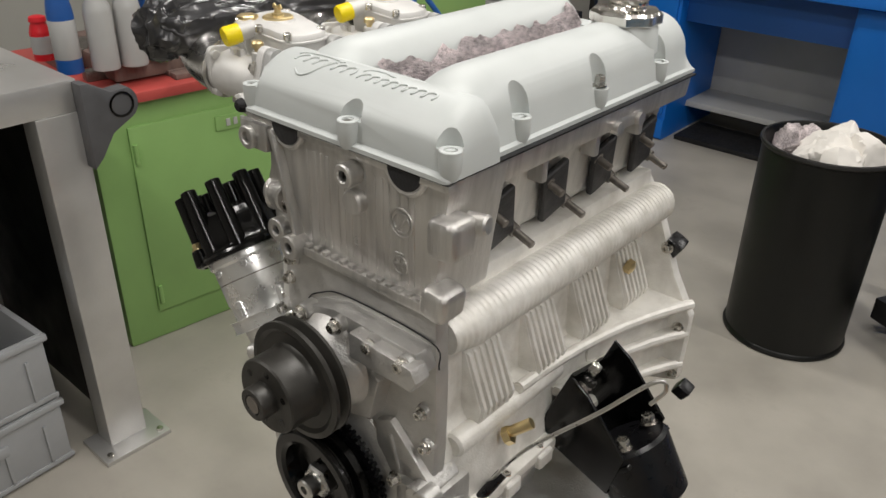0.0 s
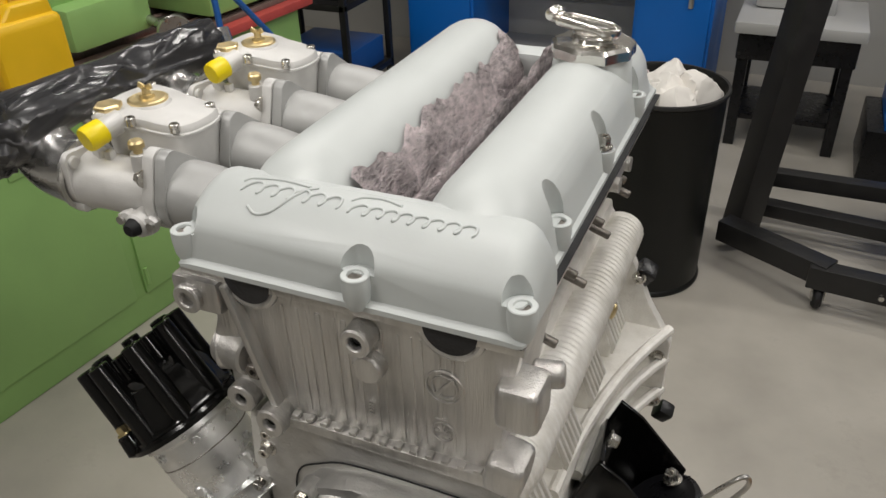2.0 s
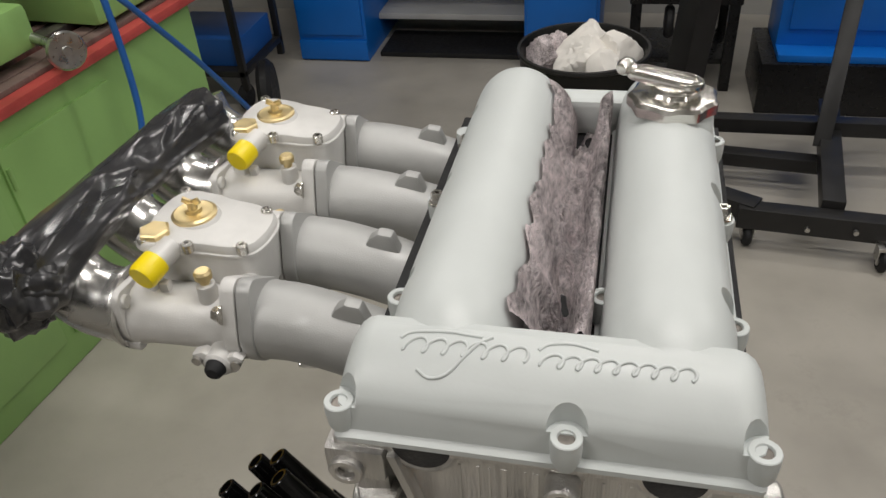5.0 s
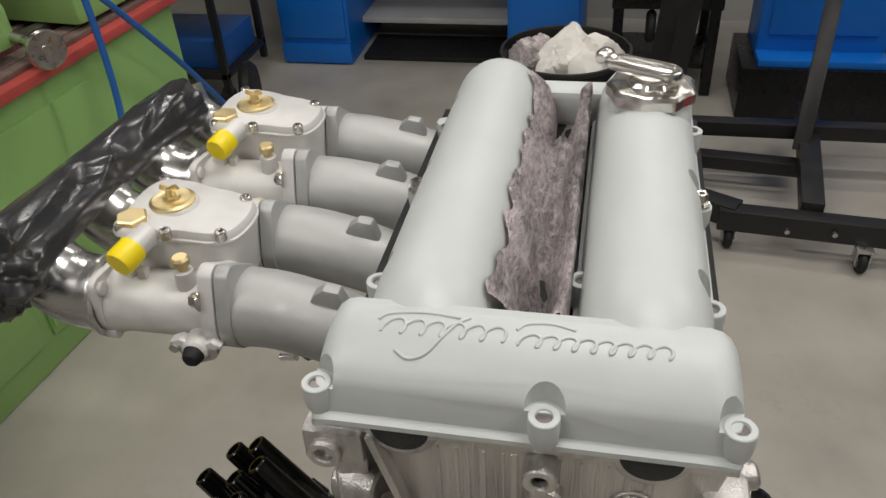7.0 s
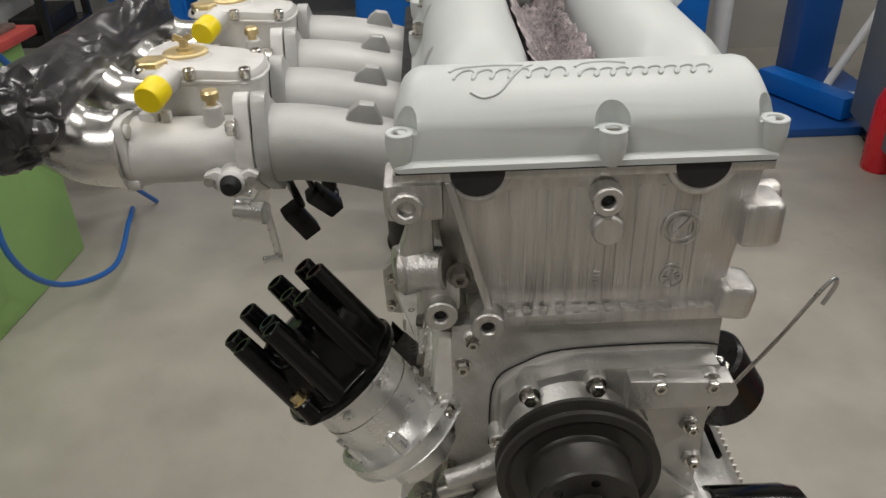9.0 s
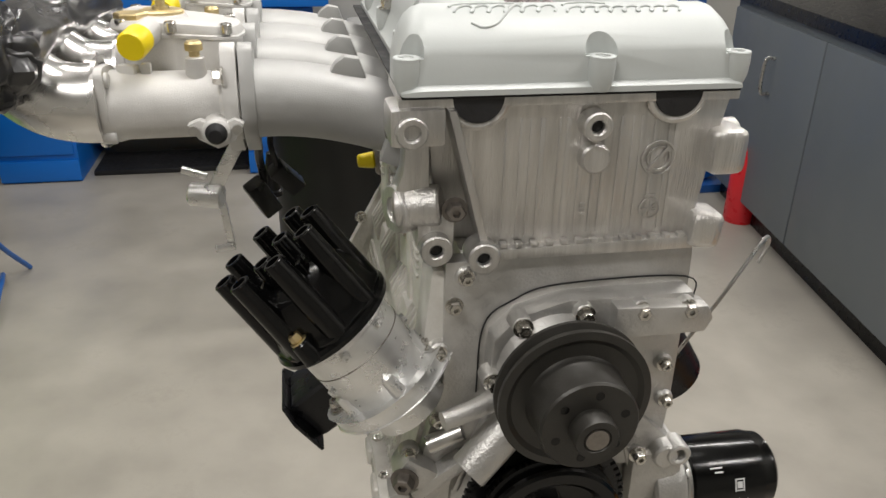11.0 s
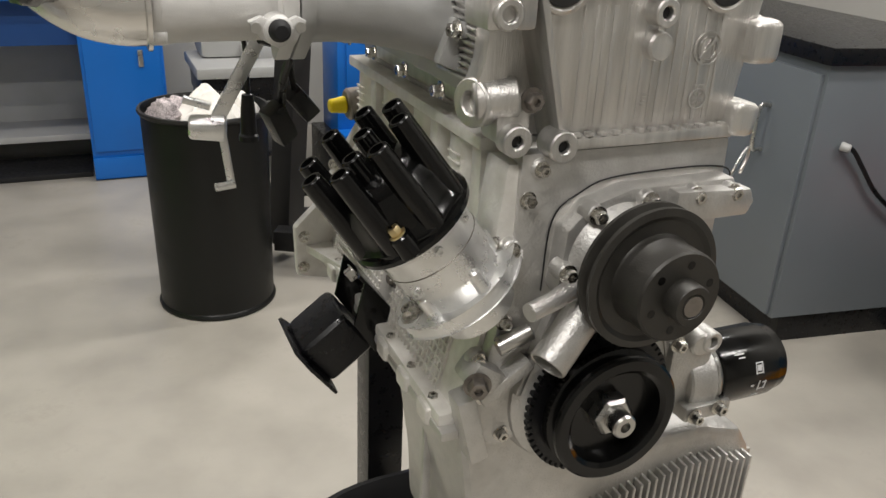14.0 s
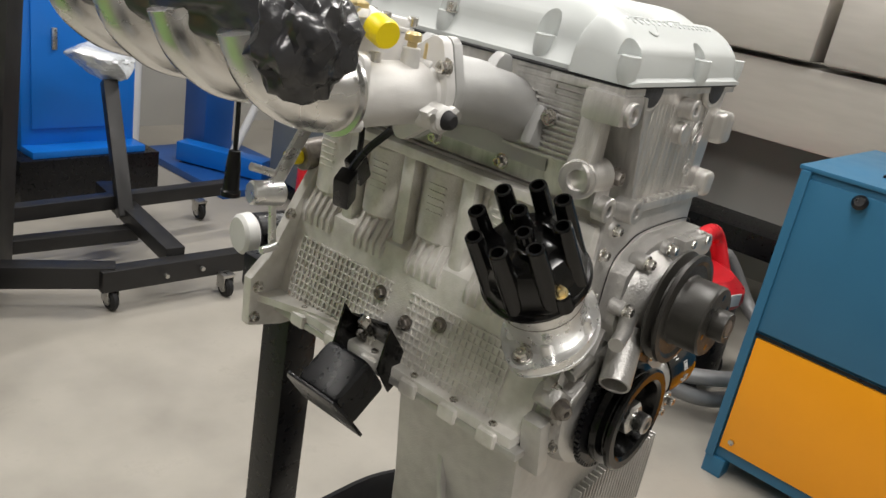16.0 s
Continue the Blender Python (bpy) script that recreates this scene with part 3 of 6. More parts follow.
for sx, xs in ((-1, -0.140), (1, 0.127)):
    for y in (0.045, 0.100, 0.160, 0.225, 0.290, 0.355):
        pad = part("joint_pad", box(B(), (xs, y, -0.409), (0.022, 0.026, 0.020), 0.005, (0, 0, 0), 3), M_BLOCK, block)
        bolt(block, (xs - sx * 0.001, y, -0.400), (0, 0, 1), 0.0052, 0.006)
part("oil_gallery", rod(B(), (0.106, 0.03, -0.322), (0.106, 0.21, -0.322), 0.013, bev=0.003), M_BLOCK, block)
# bell housing flange and its webs
bm = B()
fl = [(-0.060, -0.185), (-0.105, -0.262), (-0.150, -0.345), (-0.178, -0.372), (-0.176, -0.440), (-0.120, -0.452), (0.110, -0.452), (0.168, -0.430), (0.170, -0.330), (0.140, -0.280), (0.108, -0.205), (0.080, -0.160)]
prism(bm, fl, "y", 0.418, 0.434, 0.004)
for sx in (-1, 1):
    power = 1.2 if sx < 0 else 2.3
    for (y0, z0, xe) in ((0.24, -0.392, 0.124),) if sx < 0 else ((0.13, -0.306, 0.112), (0.20, -0.350, 0.118), (0.24, -0.398, 0.124)):
        b = B()
        pts = []
        for i in range(9):
            f = i / 8
            pts.append((sx * (xe + (0.166 - xe) * f ** power), y0 + (0.425 - y0) * f, z0 - 0.010 * f))
        loft(b, [[(x, y, z + 0.005), (x, y, z - 0.005), (sx * 0.09, y, z - 0.005), (sx * 0.09, y, z + 0.005)] for x, y, z in pts])
        if sx > 0:
            tube(b, [(x, y, z + 0.002) for x, y, z in pts], 0.0065, 10)
        part("curved_web", b, M_BLOCK, block)
    if sx > 0:
        part("bell_wall", box(B(), (sx * 0.125, 0.345, -0.365), (0.006, 0.15, 0.075), 0.002, (0, 0, -sx * 12)), M_BLOCK, block)
part("bell_flange", bm, M_BLOCK, block, "bell housing flange")
for p in ((-0.166, -0.385), (-0.168, -0.428), (-0.125, -0.290), (0.158, -0.350), (0.160, -0.420), (0.125, -0.245)):
    bolt(block, (p[0], 0.418, p[1]), (0, -1, 0), 0.006, 0.006)
for y, z in ((0.150, -0.330), (0.245, -0.330), (0.20, -0.350)):
    bolt(block, (-0.122, y, z), (-1, 0, 0.2), 0.007, 0.006, material=M_DARKSTEEL)
for p, c in (((0.172, 0.440, -0.455), 0.02), ((0.128, 0.43, -0.245), 0.022)):
    part("plastic_clip", box(B(), p, (c, c, c * 1.2), 0.004, (20, 30, 10)), M_BLACK, block)
part("drain_plug", lathe(B(), [(0, 0), (0.009, 0), (0.009, 0.008), (0.005, 0.010), (0, 0.010)], (0.104, 0.355, -0.252), (1, 0, -0.2), 6), M_BRASS, block, "brass drain plug")

# ---- timing cover ----
bm = B()
prism(bm, [(-0.094, deck - 0.002), (-0.094, -0.26), (-0.125, -0.40), (-0.105, -0.425), (0.105, -0.425), (0.112, -0.30), (0.112, -0.22), (0.110, deck - 0.002)], "y", -0.002, 0.016, 0.004)
lathe(bm, [(0.085, -0.012), (0.080, 0.006), (0.060, 0.018), (0.040, 0.022), (0, 0.022)], (-0.006, 0.0, -0.385), (0, -1, 0), 40)
pump_outline = [(-0.062, -0.268), (-0.058, -0.215), (-0.038, -0.195), (0.0, -0.184), (0.105, -0.184), (0.112, -0.205), (0.040, -0.212), (0.058, -0.240), (0.045, -0.290), (0.0, -0.305), (-0.040, -0.298)]
prism(bm, pump_outline, "y", -0.022, 0.0, 0.003)
lathe(bm, [(0.052, 0), (0.046, 0.014), (0.030, 0.026), (0.022, 0.040), (0, 0.040)], (-0.005, -0.018, -0.245), (0, -1, 0), 36)
prism(bm, [(0.035, -0.186), (0.112, -0.190), (0.118, -0.202), (0.112, -0.214), (0.035, -0.214)], "y", -0.036, -0.016, 0.003)
timing = part("timing_cover", bm, M_CAST, engine, "cast aluminium timing cover with water pump")
bm = tube(B(), smooth_path([(-0.066, -0.003, -0.275), (-0.062, -0.003, -0.212), (-0.038, -0.003, -0.190), (0.0, -0.003, -0.179), (0.106, -0.003, -0.180), (0.116, -0.003, -0.205)], 6), 0.0007, 8)
part("pump_gasket", bm, M_RUBBER, timing)
for p in ((-0.0375, -0.200), (0.012, -0.193), (0.058, -0.193), (0.097, -0.194), (-0.059, -0.248)):
    b = B()
    rod(b, (p[0], -0.012, p[1]), (p[0], -0.030, p[1]), 0.009, 0.008, bev=0.002)
    part("bolt_boss", b, M_CAST, timing)
    bolt(timing, (p[0], -0.030, p[1]), (0, -1, 0), 0.006, 0.007)
for p in ((-0.086, -0.192), (-0.112, -0.372), (-0.092, -0.415), (0.075, -0.225), (-0.098, -0.30)):
    bolt(timing, (p[0], -0.002, p[1]), (0, -1, 0), 0.0055, 0.007)
bm = B()
rod(bm, (-0.045, -0.030, -0.258), (-0.078, -0.042, -0.264), 0.0095, 0.008, bev=0.001)
rod(bm, (-0.070, -0.040, -0.2625), (-0.102, -0.048, -0.267), 0.0078, 0.0078)
part("heater_pipe", bm, M_CAST, timing)
bm = B()
lathe(bm, [(0.0165, 0), (0.0165, 0.062), (0.0158, 0.064), (0.0135, 0.064), (0.0135, 0.03), (0, 0.03)], (-0.034, -0.030, -0.280), (-0.74, -0.30, -0.60), 28)
part("water_inlet_pipe", bm, M_CAST, timing, "stub of the coolant inlet pipe")
part("pump_bracket", box(B(), (-0.118, -0.004, -0.345), (0.034, 0.030, 0.024), 0.006, (0, 35, 0)), M_CAST, timing)
part("pump_bracket", box(B(), (-0.098, -0.008, -0.352), (0.055, 0.022, 0.012), 0.003, (0, -35, 0)), M_CAST, timing)
part("tension_arm", box(B(), (-0.124, 0.0, -0.400), (0.018, 0.026, 0.070), 0.004, (0, -14, 0)), M_CAST, timing)
part("hose_stub", rod(B(), (-0.108, -0.012, -0.318), (-0.078, -0.014, -0.305), 0.008, bev=0.001), M_STEEL, timing)
bolt(timing, (-0.128, -0.020, -0.345), (-0.3, -0.9, 0), 0.009, 0.010, material=M_DARKSTEEL)
part("cover_rib", box(B(), (-0.066, -0.006, -0.325), (0.006, 0.012, 0.10), 0.002, (0, 20, 0)), M_CAST, timing)
part("cover_rib", box(B(), (0.072, -0.006, -0.345), (0.006, 0.012, 0.08), 0.002, (0, -16, 0)), M_CAST, timing)

for p in ((-0.098, -0.232), (-0.107, -0.268), (-0.122, -0.33), (0.098, -0.262), (0.104, -0.30), (-0.06, -0.418), (0.05, -0.418), (-0.078, -0.166)):
    part("cover_boss", rod(B(), (p[0], 0.004, p[1]), (p[0], -0.006, p[1]), 0.009, 0.008, 16, 0.002), M_CAST, timing)
    bolt(timing, (p[0], -0.006, p[1]), (0, -1, 0), 0.005, 0.006)
part("block_step", box(B(), (-0.096, 0.022, -0.205), (0.024, 0.040, 0.085), 0.006, (0, 6, 0)), M_BLOCK, timing)
# water pump pulley
def grooved(p, prof, material, name, label):
    return part(name, lathe(B(), prof, p, (0, -1, 0), 56), material, engine, label)
wp = grooved((-0.005, -0.052, -0.243), [(0, 0), (0.056, 0), (0.060, 0.001), (0.060, 0.004), (0.051, 0.008), (0.050, 0.010), (0.060, 0.014), (0.060, 0.018), (0.054, 0.019), (0.050, 0.0165), (0.039, 0.0165), (0.0375, 0.019), (0.0375, 0.048), (0.036, 0.050), (0, 0.050)], M_PULLEY, "water_pump_pulley", "dark phosphated steel fan pulley")
part("hub_nose", lathe(B(), [(0.0165, 0), (0.0165, 0.013), (0.0155, 0.015), (0.0105, 0.015), (0.0095, 0.0135), (0, 0.0135)], (-0.005, -0.102, -0.243), (0, -1, 0), 32), M_PULLEY, wp)
part("shaft_end", lathe(B(), [(0.0085, 0), (0.0085, 0.015), (0, 0.0155)], (-0.005, -0.102, -0.243), (0, -1, 0), 24), M_DARKSTEEL, wp)
for i in range(6):
    a = i * math.pi / 3 + 0.35
    part("pulley_hole", lathe(B(), [(0, 0.0003), (0.0034, 0.0003)], (-0.005 + 0.027 * math.cos(a), -0.102, -0.243 + 0.027 * math.sin(a)), (0, -1, 0), 14), M_BLACKGLOSS, wp)
# crankshaft pulley with trigger wheel
ck = (-0.007, -0.030, -0.385)
cp = part("crank_pulley", lathe(B(), [(0, 0), (0.060, 0), (0.0615, 0.002), (0.0615, 0.010), (0.054, 0.014), (0.054, 0.016), (0.0615, 0.021), (0.0615, 0.025), (0.059, 0.027), (0.050, 0.027), (0.046, 0.024), (0.042, 0.010), (0.018, 0.008), (0, 0.008)], ck, (0, -1, 0), 64), M_BLACKGLOSS, engine, "gloss black crankshaft pulley")
bm = B()
n = 60
lathe(bm, [(0, 0), (0.069, 0), (0.069, 0.006), (0, 0.006)], (ck[0], ck[1] + 0.009, ck[2]), (0, -1, 0), 60)
for i in range(n):
    if i in (21, 22):
        continue
    a = 2 * math.pi * i / n
    box(bm, (ck[0] + 0.0708 * math.cos(a), ck[1] + 0.006, ck[2] + 0.0708 * math.sin(a)), (0.0055, 0.006, 0.0040), 0.0, (0, -math.degrees(a), 0))
part("trigger_wheel", bm, M_BLACK, cp, "toothed black trigger wheel")
bm = B()
lathe(bm, [(0.0195, 0), (0.0195, 0.012), (0.0165, 0.015), (0, 0.015)], (ck[0], ck[1] - 0.008, ck[2]), (0, -1, 0), 6)
lathe(bm, [(0.0115, 0.010), (0.0115, 0.028), (0.010, 0.030), (0.005, 0.030), (0.005, 0.022), (0, 0.022)], (ck[0], ck[1] - 0.008, ck[2]), (0, -1, 0), 24)
part("crank_nut", bm, M_STEEL, cp, "steel crankshaft nut")

# ---- oil filter on its housing ----
bm = B()
box(bm, (0.100, 0.010, -0.385), (0.050, 0.060, 0.075), 0.008)
rod(bm, (0.105, 0.02, -0.350), (0.105, -0.024, -0.350), 0.012, bev=0.002)
box(bm, (0.118, -0.020, -0.420), (0.055, 0.030, 0.016), 0.004)
rod(bm, (0.10, 0.005, -0.400), (0.130, 0.005, -0.400), 0.034, 0.037, bev=0.002)
prism(bm, [(0.04, -0.30), (0.06, -0.29), (0.118, -0.345), (0.118, -0.37), (0.04, -0.36)], "y", -0.01, 0.03, 0.004)
fh = part("filter_housing", bm, M_CAST, engine)
for p in ((0.100, -0.036, -0.420), (0.128, -0.036, -0.416), (0.078, -0.02, -0.345)):
    bolt(fh, p, (0, -1, 0), 0.006, 0.008)
part("housing_eye", ring(B(), (0.116, -0.006, -0.348), (0, -1, 0), 0.011, 0.006, 0.020, 0.016), M_CAST, fh)
of = part("oil_filter", lathe(B(), [(0, 0), (0.034, 0), (0.0375, 0.003), (0.0375, 0.070), (0.036, 0.074), (0.0345, 0.084), (0.030, 0.088), (0, 0.088)], (0.134, 0.005, -0.400), (1, 0, 0), 40), M_BLACKGLOSS, engine, "gloss black oil filter canister with white print")
part("filter_seal", lathe(B(), [(0, 0), (0.036, 0), (0.037, 0.002), (0.036, 0.005), (0, 0.005)], (0.1295, 0.005, -0.400), (1, 0, 0), 36), M_STEEL, of)
def onfilter(x, ang, w, h):
    a = radians(ang)
    return box(B(), (x - 0.008, 0.005 - 0.0376 * math.cos(a), -0.400 + 0.0376 * math.sin(a)), (w, 0.0006, h), 0.0, (-ang, 0, 0))
for x, ang, w, h in ((0.166, 48, 0.012, 0.0016), (0.168, 42, 0.008, 0.0016), (0.183, 22, 0.0012, 0.012), (0.191, 22, 0.0012, 0.012), (0.187, 30, 0.009, 0.0012), (0.187, 14, 0.009, 0.0012), (0.187, 22, 0.005, 0.006), (0.188, -8, 0.0012, 0.012), (0.196, -8, 0.0012, 0.010), (0.192, -15, 0.009, 0.0012), (0.194, -3, 0.004, 0.0012), (0.180, -6, 0.004, 0.002), (0.19, -30, 0.008, 0.0014)):
    part("printed_mark", onfilter(x, ang, w, h), M_SCRATCH, of)

# ---- sump ----
bm = B()
prism(bm, [(-0.128, -0.408), (-0.122, -0.440), (-0.105, -0.560), (-0.100, -0.640), (0.080, -0.640), (0.100, -0.500), (0.120, -0.408)], "y", 0.010, 0.195, 0.012, 3)
prism(bm, [(-0.128, -0.408), (-0.115, -0.438), (0.100, -0.438), (0.118, -0.408)], "y", 0.17, 0.40, 0.008, 3)
prism(bm, [(0.02, -0.640), (0.02, -0.500), (0.10, -0.482), (0.170, -0.482), (0.225, -0.500), (0.245, -0.530), (0.250, -0.640)], "y", 0.012, 0.30, 0.016, 4)
sump = part("oil_sump", bm, M_CAST, engine, "finned cast aluminium oil sump")
bm = B()
for i in range(23):
    x = 0.028 + i * 0.0092
    zt = -0.500 + 0.02 * min(1, (x - 0.02) / 0.12) - (0.012 if x > 0.2 else 0)
    part("sump_fin", box(B(), (x, 0.006, (zt - 0.036 - 0.64) / 2), (0.0034, 0.018, zt - 0.036 + 0.64), 0.0014), M_CAST, sump)
for i in range(24):
    part("sump_fin", box(B(), (0.246, 0.022 + i * 0.011, -0.59), (0.016, 0.0036, 0.10), 0.0014), M_CAST, sump)
part("sump_rib", box(B(), (-0.113, 0.115, -0.510), (0.010, 0.008, 0.135), 0.003, (-18, 8, 0)), M_CAST, sump)
part("sump_flange", box(B(), (-0.008, 0.205, -0.413), (0.278, 0.40, 0.010), 0.003), M_CAST, sump)

# ---- distributor ----
DB, DT = Vector((-0.137, 0.007, -0.262)), Vector((-0.585, 0.040, 0.810)).normalized()
DU = DT.cross(Vector((0, 1, 0))).normalized()
DV = DT.cross(DU).normalized()
if DV.y > 0:
    DV = -DV
bm = lathe(B(), [(0, -0.03), (0.034, -0.03), (0.036, 0.0), (0.038, 0.002), (0.038, 0.020), (0.0405, 0.024), (0.0405, 0.064), (0.0435, 0.067), (0.0435, 0.074), (0, 0.074)], DB, DT, 40)
dist = part("distributor", bm, M_BRIGHT, engine, "bright aluminium distributor with black cap")
b = bmesh.new()
pl = [(0.052 * math.cos(a) * (1.0 + 0.10 * max(0, math.cos(2 * a)) ** 3), 0.043 * math.sin(a)) for a in [i * math.pi / 20 for i in range(40)]]
loft(b, [[DB + DU * u + DV * v + DT * h for u, v in pl] for h in (-0.008, 0.006)])
bevel(b, 0.002, 2, 50)
part("clamp_plate", b, M_BRIGHT, dist)
for u in (-0.045, 0.045):
    part("slot_washer", lathe(B(), [(0.0105, 0), (0.0105, 0.0012), (0, 0.0012)], DB + DU * u + DT * 0.006, DT, 24), M_STEEL, dist)
    bolt(dist, DB + DU * u + DT * 0.007, DT, 0.0065, 0.007)
for k in range(5):
    a = 0.6 + k * 1.25
    part("body_lug", rod(B(), DB + (DU * math.cos(a) + DV * math.sin(a)) * 0.0375 + DT * 0.004, DB + (DU * math.cos(a) + DV * math.sin(a)) * 0.0375 + DT * 0.026, 0.0065, 0.0055, 16, 0.0015), M_BRIGHT, dist)
for k in range(7):
    a = k * 0.9
    bolt(dist, DB + (DV * math.cos(a) + DU * math.sin(a)) * 0.0392 + DT * (0.034 if k % 2 else 0.060), DV * math.cos(a) + DU * math.sin(a), 0.004, 0.003, "body_screw", True, M_BRIGHT)
part("body_seam", lathe(B(), [(0.0405, 0.046), (0.0410, 0.0466), (0.0405, 0.0472)], DB, DT, 40), M_DARKSTEEL, dist)
capb = lathe(B(), [(0, 0.0735), (0.0475, 0.0735), (0.0490, 0.076), (0.0490, 0.082), (0.0465, 0.085), (0.0450, 0.094), (0.0440, 0.108), (0.0400, 0.119), (0.030, 0.125), (0.014, 0.128), (0, 0.128)], DB, DT, 64, lambda a: 1.0 + 0.030 * math.cos(8 * (a - 0.2)))
dcap = part("distributor_cap", capb, M_BLACKGLOSS, dist, "gloss black many-tower distributor cap")
part("cap_rim", lathe(B(), [(0.0480, 0.0725), (0.0515, 0.0730), (0.0520, 0.0770), (0.0500, 0.0800), (0.0470, 0.0805)], DB, DT, 48), M_BLACKGLOSS, dcap)
def tower(u, v, h0, h1, r):
    p = DB + DU * u + DV * v + DT * h0
    L = h1 - h0
    return part("plug_tower", lathe(B(), [(0, 0), (r * 1.22, 0), (r * 1.10, L * 0.55), (r, L - 0.001), (r - 0.001, L), (r * 0.66, L), (r * 0.62, L - 0.014), (0, L - 0.014)], p, DT, 20), M_BLACKGLOSS, dcap)
for k in range(8):
    a = k * math.pi / 4 + 0.2
    tower(0.0405 * math.cos(a), 0.0405 * math.sin(a), 0.080, 0.153, 0.0083)
tower(0.008, 0.010, 0.105, 0.148, 0.0080)
tower(-0.010, -0.008, 0.105, 0.150, 0.0080)
for a in (0.75, 2.32):
    p = DB + (DU * math.cos(a) + DV * math.sin(a)) * 0.024
    part("cap_window", box(B(), (0, 0, 0), (0.016, 0.005, 0.020), 0.0015), M_BLACKGLOSS, dcap).matrix_local = Matrix.Translation(p + DT * 0.126) @ frame_of(DT).to_4x4()
for a in (1.20, 1.20 + math.pi):
    p = DB + (DU * math.cos(a) + DV * math.sin(a)) * 0.046
    part("cap_ear", rod(B(), p + DT * 0.074, p + DT * 0.094, 0.0095, 0.0080, 16, 0.002), M_BLACKGLOSS, dcap)
    bolt(dcap, p + DT * 0.094, DT, 0.005, 0.006, "cap_screw", True, M_BRASS)

# ---- intake manifold, carburettors and air horns ----
def hull(points):
    """The convex outline round a set of flat points."""
    P = sorted(set((round(a, 6), round(b, 6)) for a, b in points))

    def chain(seq):
        out = []
        for p in seq:
            while len(out) > 1 and (out[-1][0] - out[-2][0]) * (p[1] - out[-2][1]) - (out[-1][1] - out[-2][1]) * (p[0] - out[-2][0]) <= 0:
                out.pop()
            out.append(p)
        return out[:-1]
    return chain(P) + chain(P[::-1])


def lobed_plate(bm, x0, x1, y, z, r=0.0335, ly=0.012, lz=0.037, rl=0.0105):
    """A two-bolt flange: a disc drawn out into an ear at the top and one below."""
    pts = arc(y, z, r, 0, 360, 28) + arc(y - ly, z + lz, rl, 0, 360, 14) + arc(y + ly, z - lz, rl, 0, 360, 14)
    return prism(bm, hull(pts), "x", x0, x1, 0.0015, 2, 40)


RUN = [(0.123, 0.115), (0.213, 0.205), (0.300, 0.298), (0.390, 0.388)]
ZC = -0.055
for i, (yc, yh) in enumerate(RUN):
    bm = B()
    pts = smooth_path([(-0.236, yc, ZC), (-0.205, yc, ZC - 0.001), (-0.170, (yc + yh) / 2, ZC - 0.005), (-0.130, yh, ZC - 0.015), (-0.094, yh, ZC - 0.030)], 6)
    tube(bm, pts, [0.0318 - 0.0035 * k / len(pts) for k in range(len(pts))], 32)
    run = part("intake_runner", bm, M_MANI, engine, "bead-blasted cast intake runner")
    part("runner_flange", lobed_plate(B(), -0.2405, -0.2290, yc, ZC), M_MANI, run)
    part("runner_fin", prism(B(), [(-0.180, ZC + 0.006), (-0.166, ZC + 0.030), (-0.158, ZC + 0.036), (-0.146, ZC + 0.034), (-0.132, ZC - 0.006)], "y", yh - 0.008, yh + 0.004, 0.003), M_MANI, run)
    part("fixing_ear", box(B(), (-0.115, yh - 0.032, ZC - 0.030), (0.028, 0.014, 0.040), 0.005, (0, 20, 0)), M_MANI, run)
    part("fixing_stud", rod(B(), (-0.100, yh - 0.044, ZC - 0.016), (-0.122, yh - 0.046, ZC - 0.016), 0.0075, 0.0065, 16, 0.0015), M_MANI, run)
    bolt(run, (-0.122, yh - 0.046, ZC - 0.016), (-1, -0.1, 0), 0.0060, 0.007)
    bolt(run, (-0.112, yh + 0.004, ZC - 0.075), (-1, 0, 0), 0.0060, 0.008)
bm = B()
prism(bm, [(-0.105, -0.036), (-0.088, -0.036), (-0.088, -0.13), (-0.098, -0.13)], "y", 0.075, 0.425, 0.003)
part("manifold_flange", bm, M_MANI, engine)


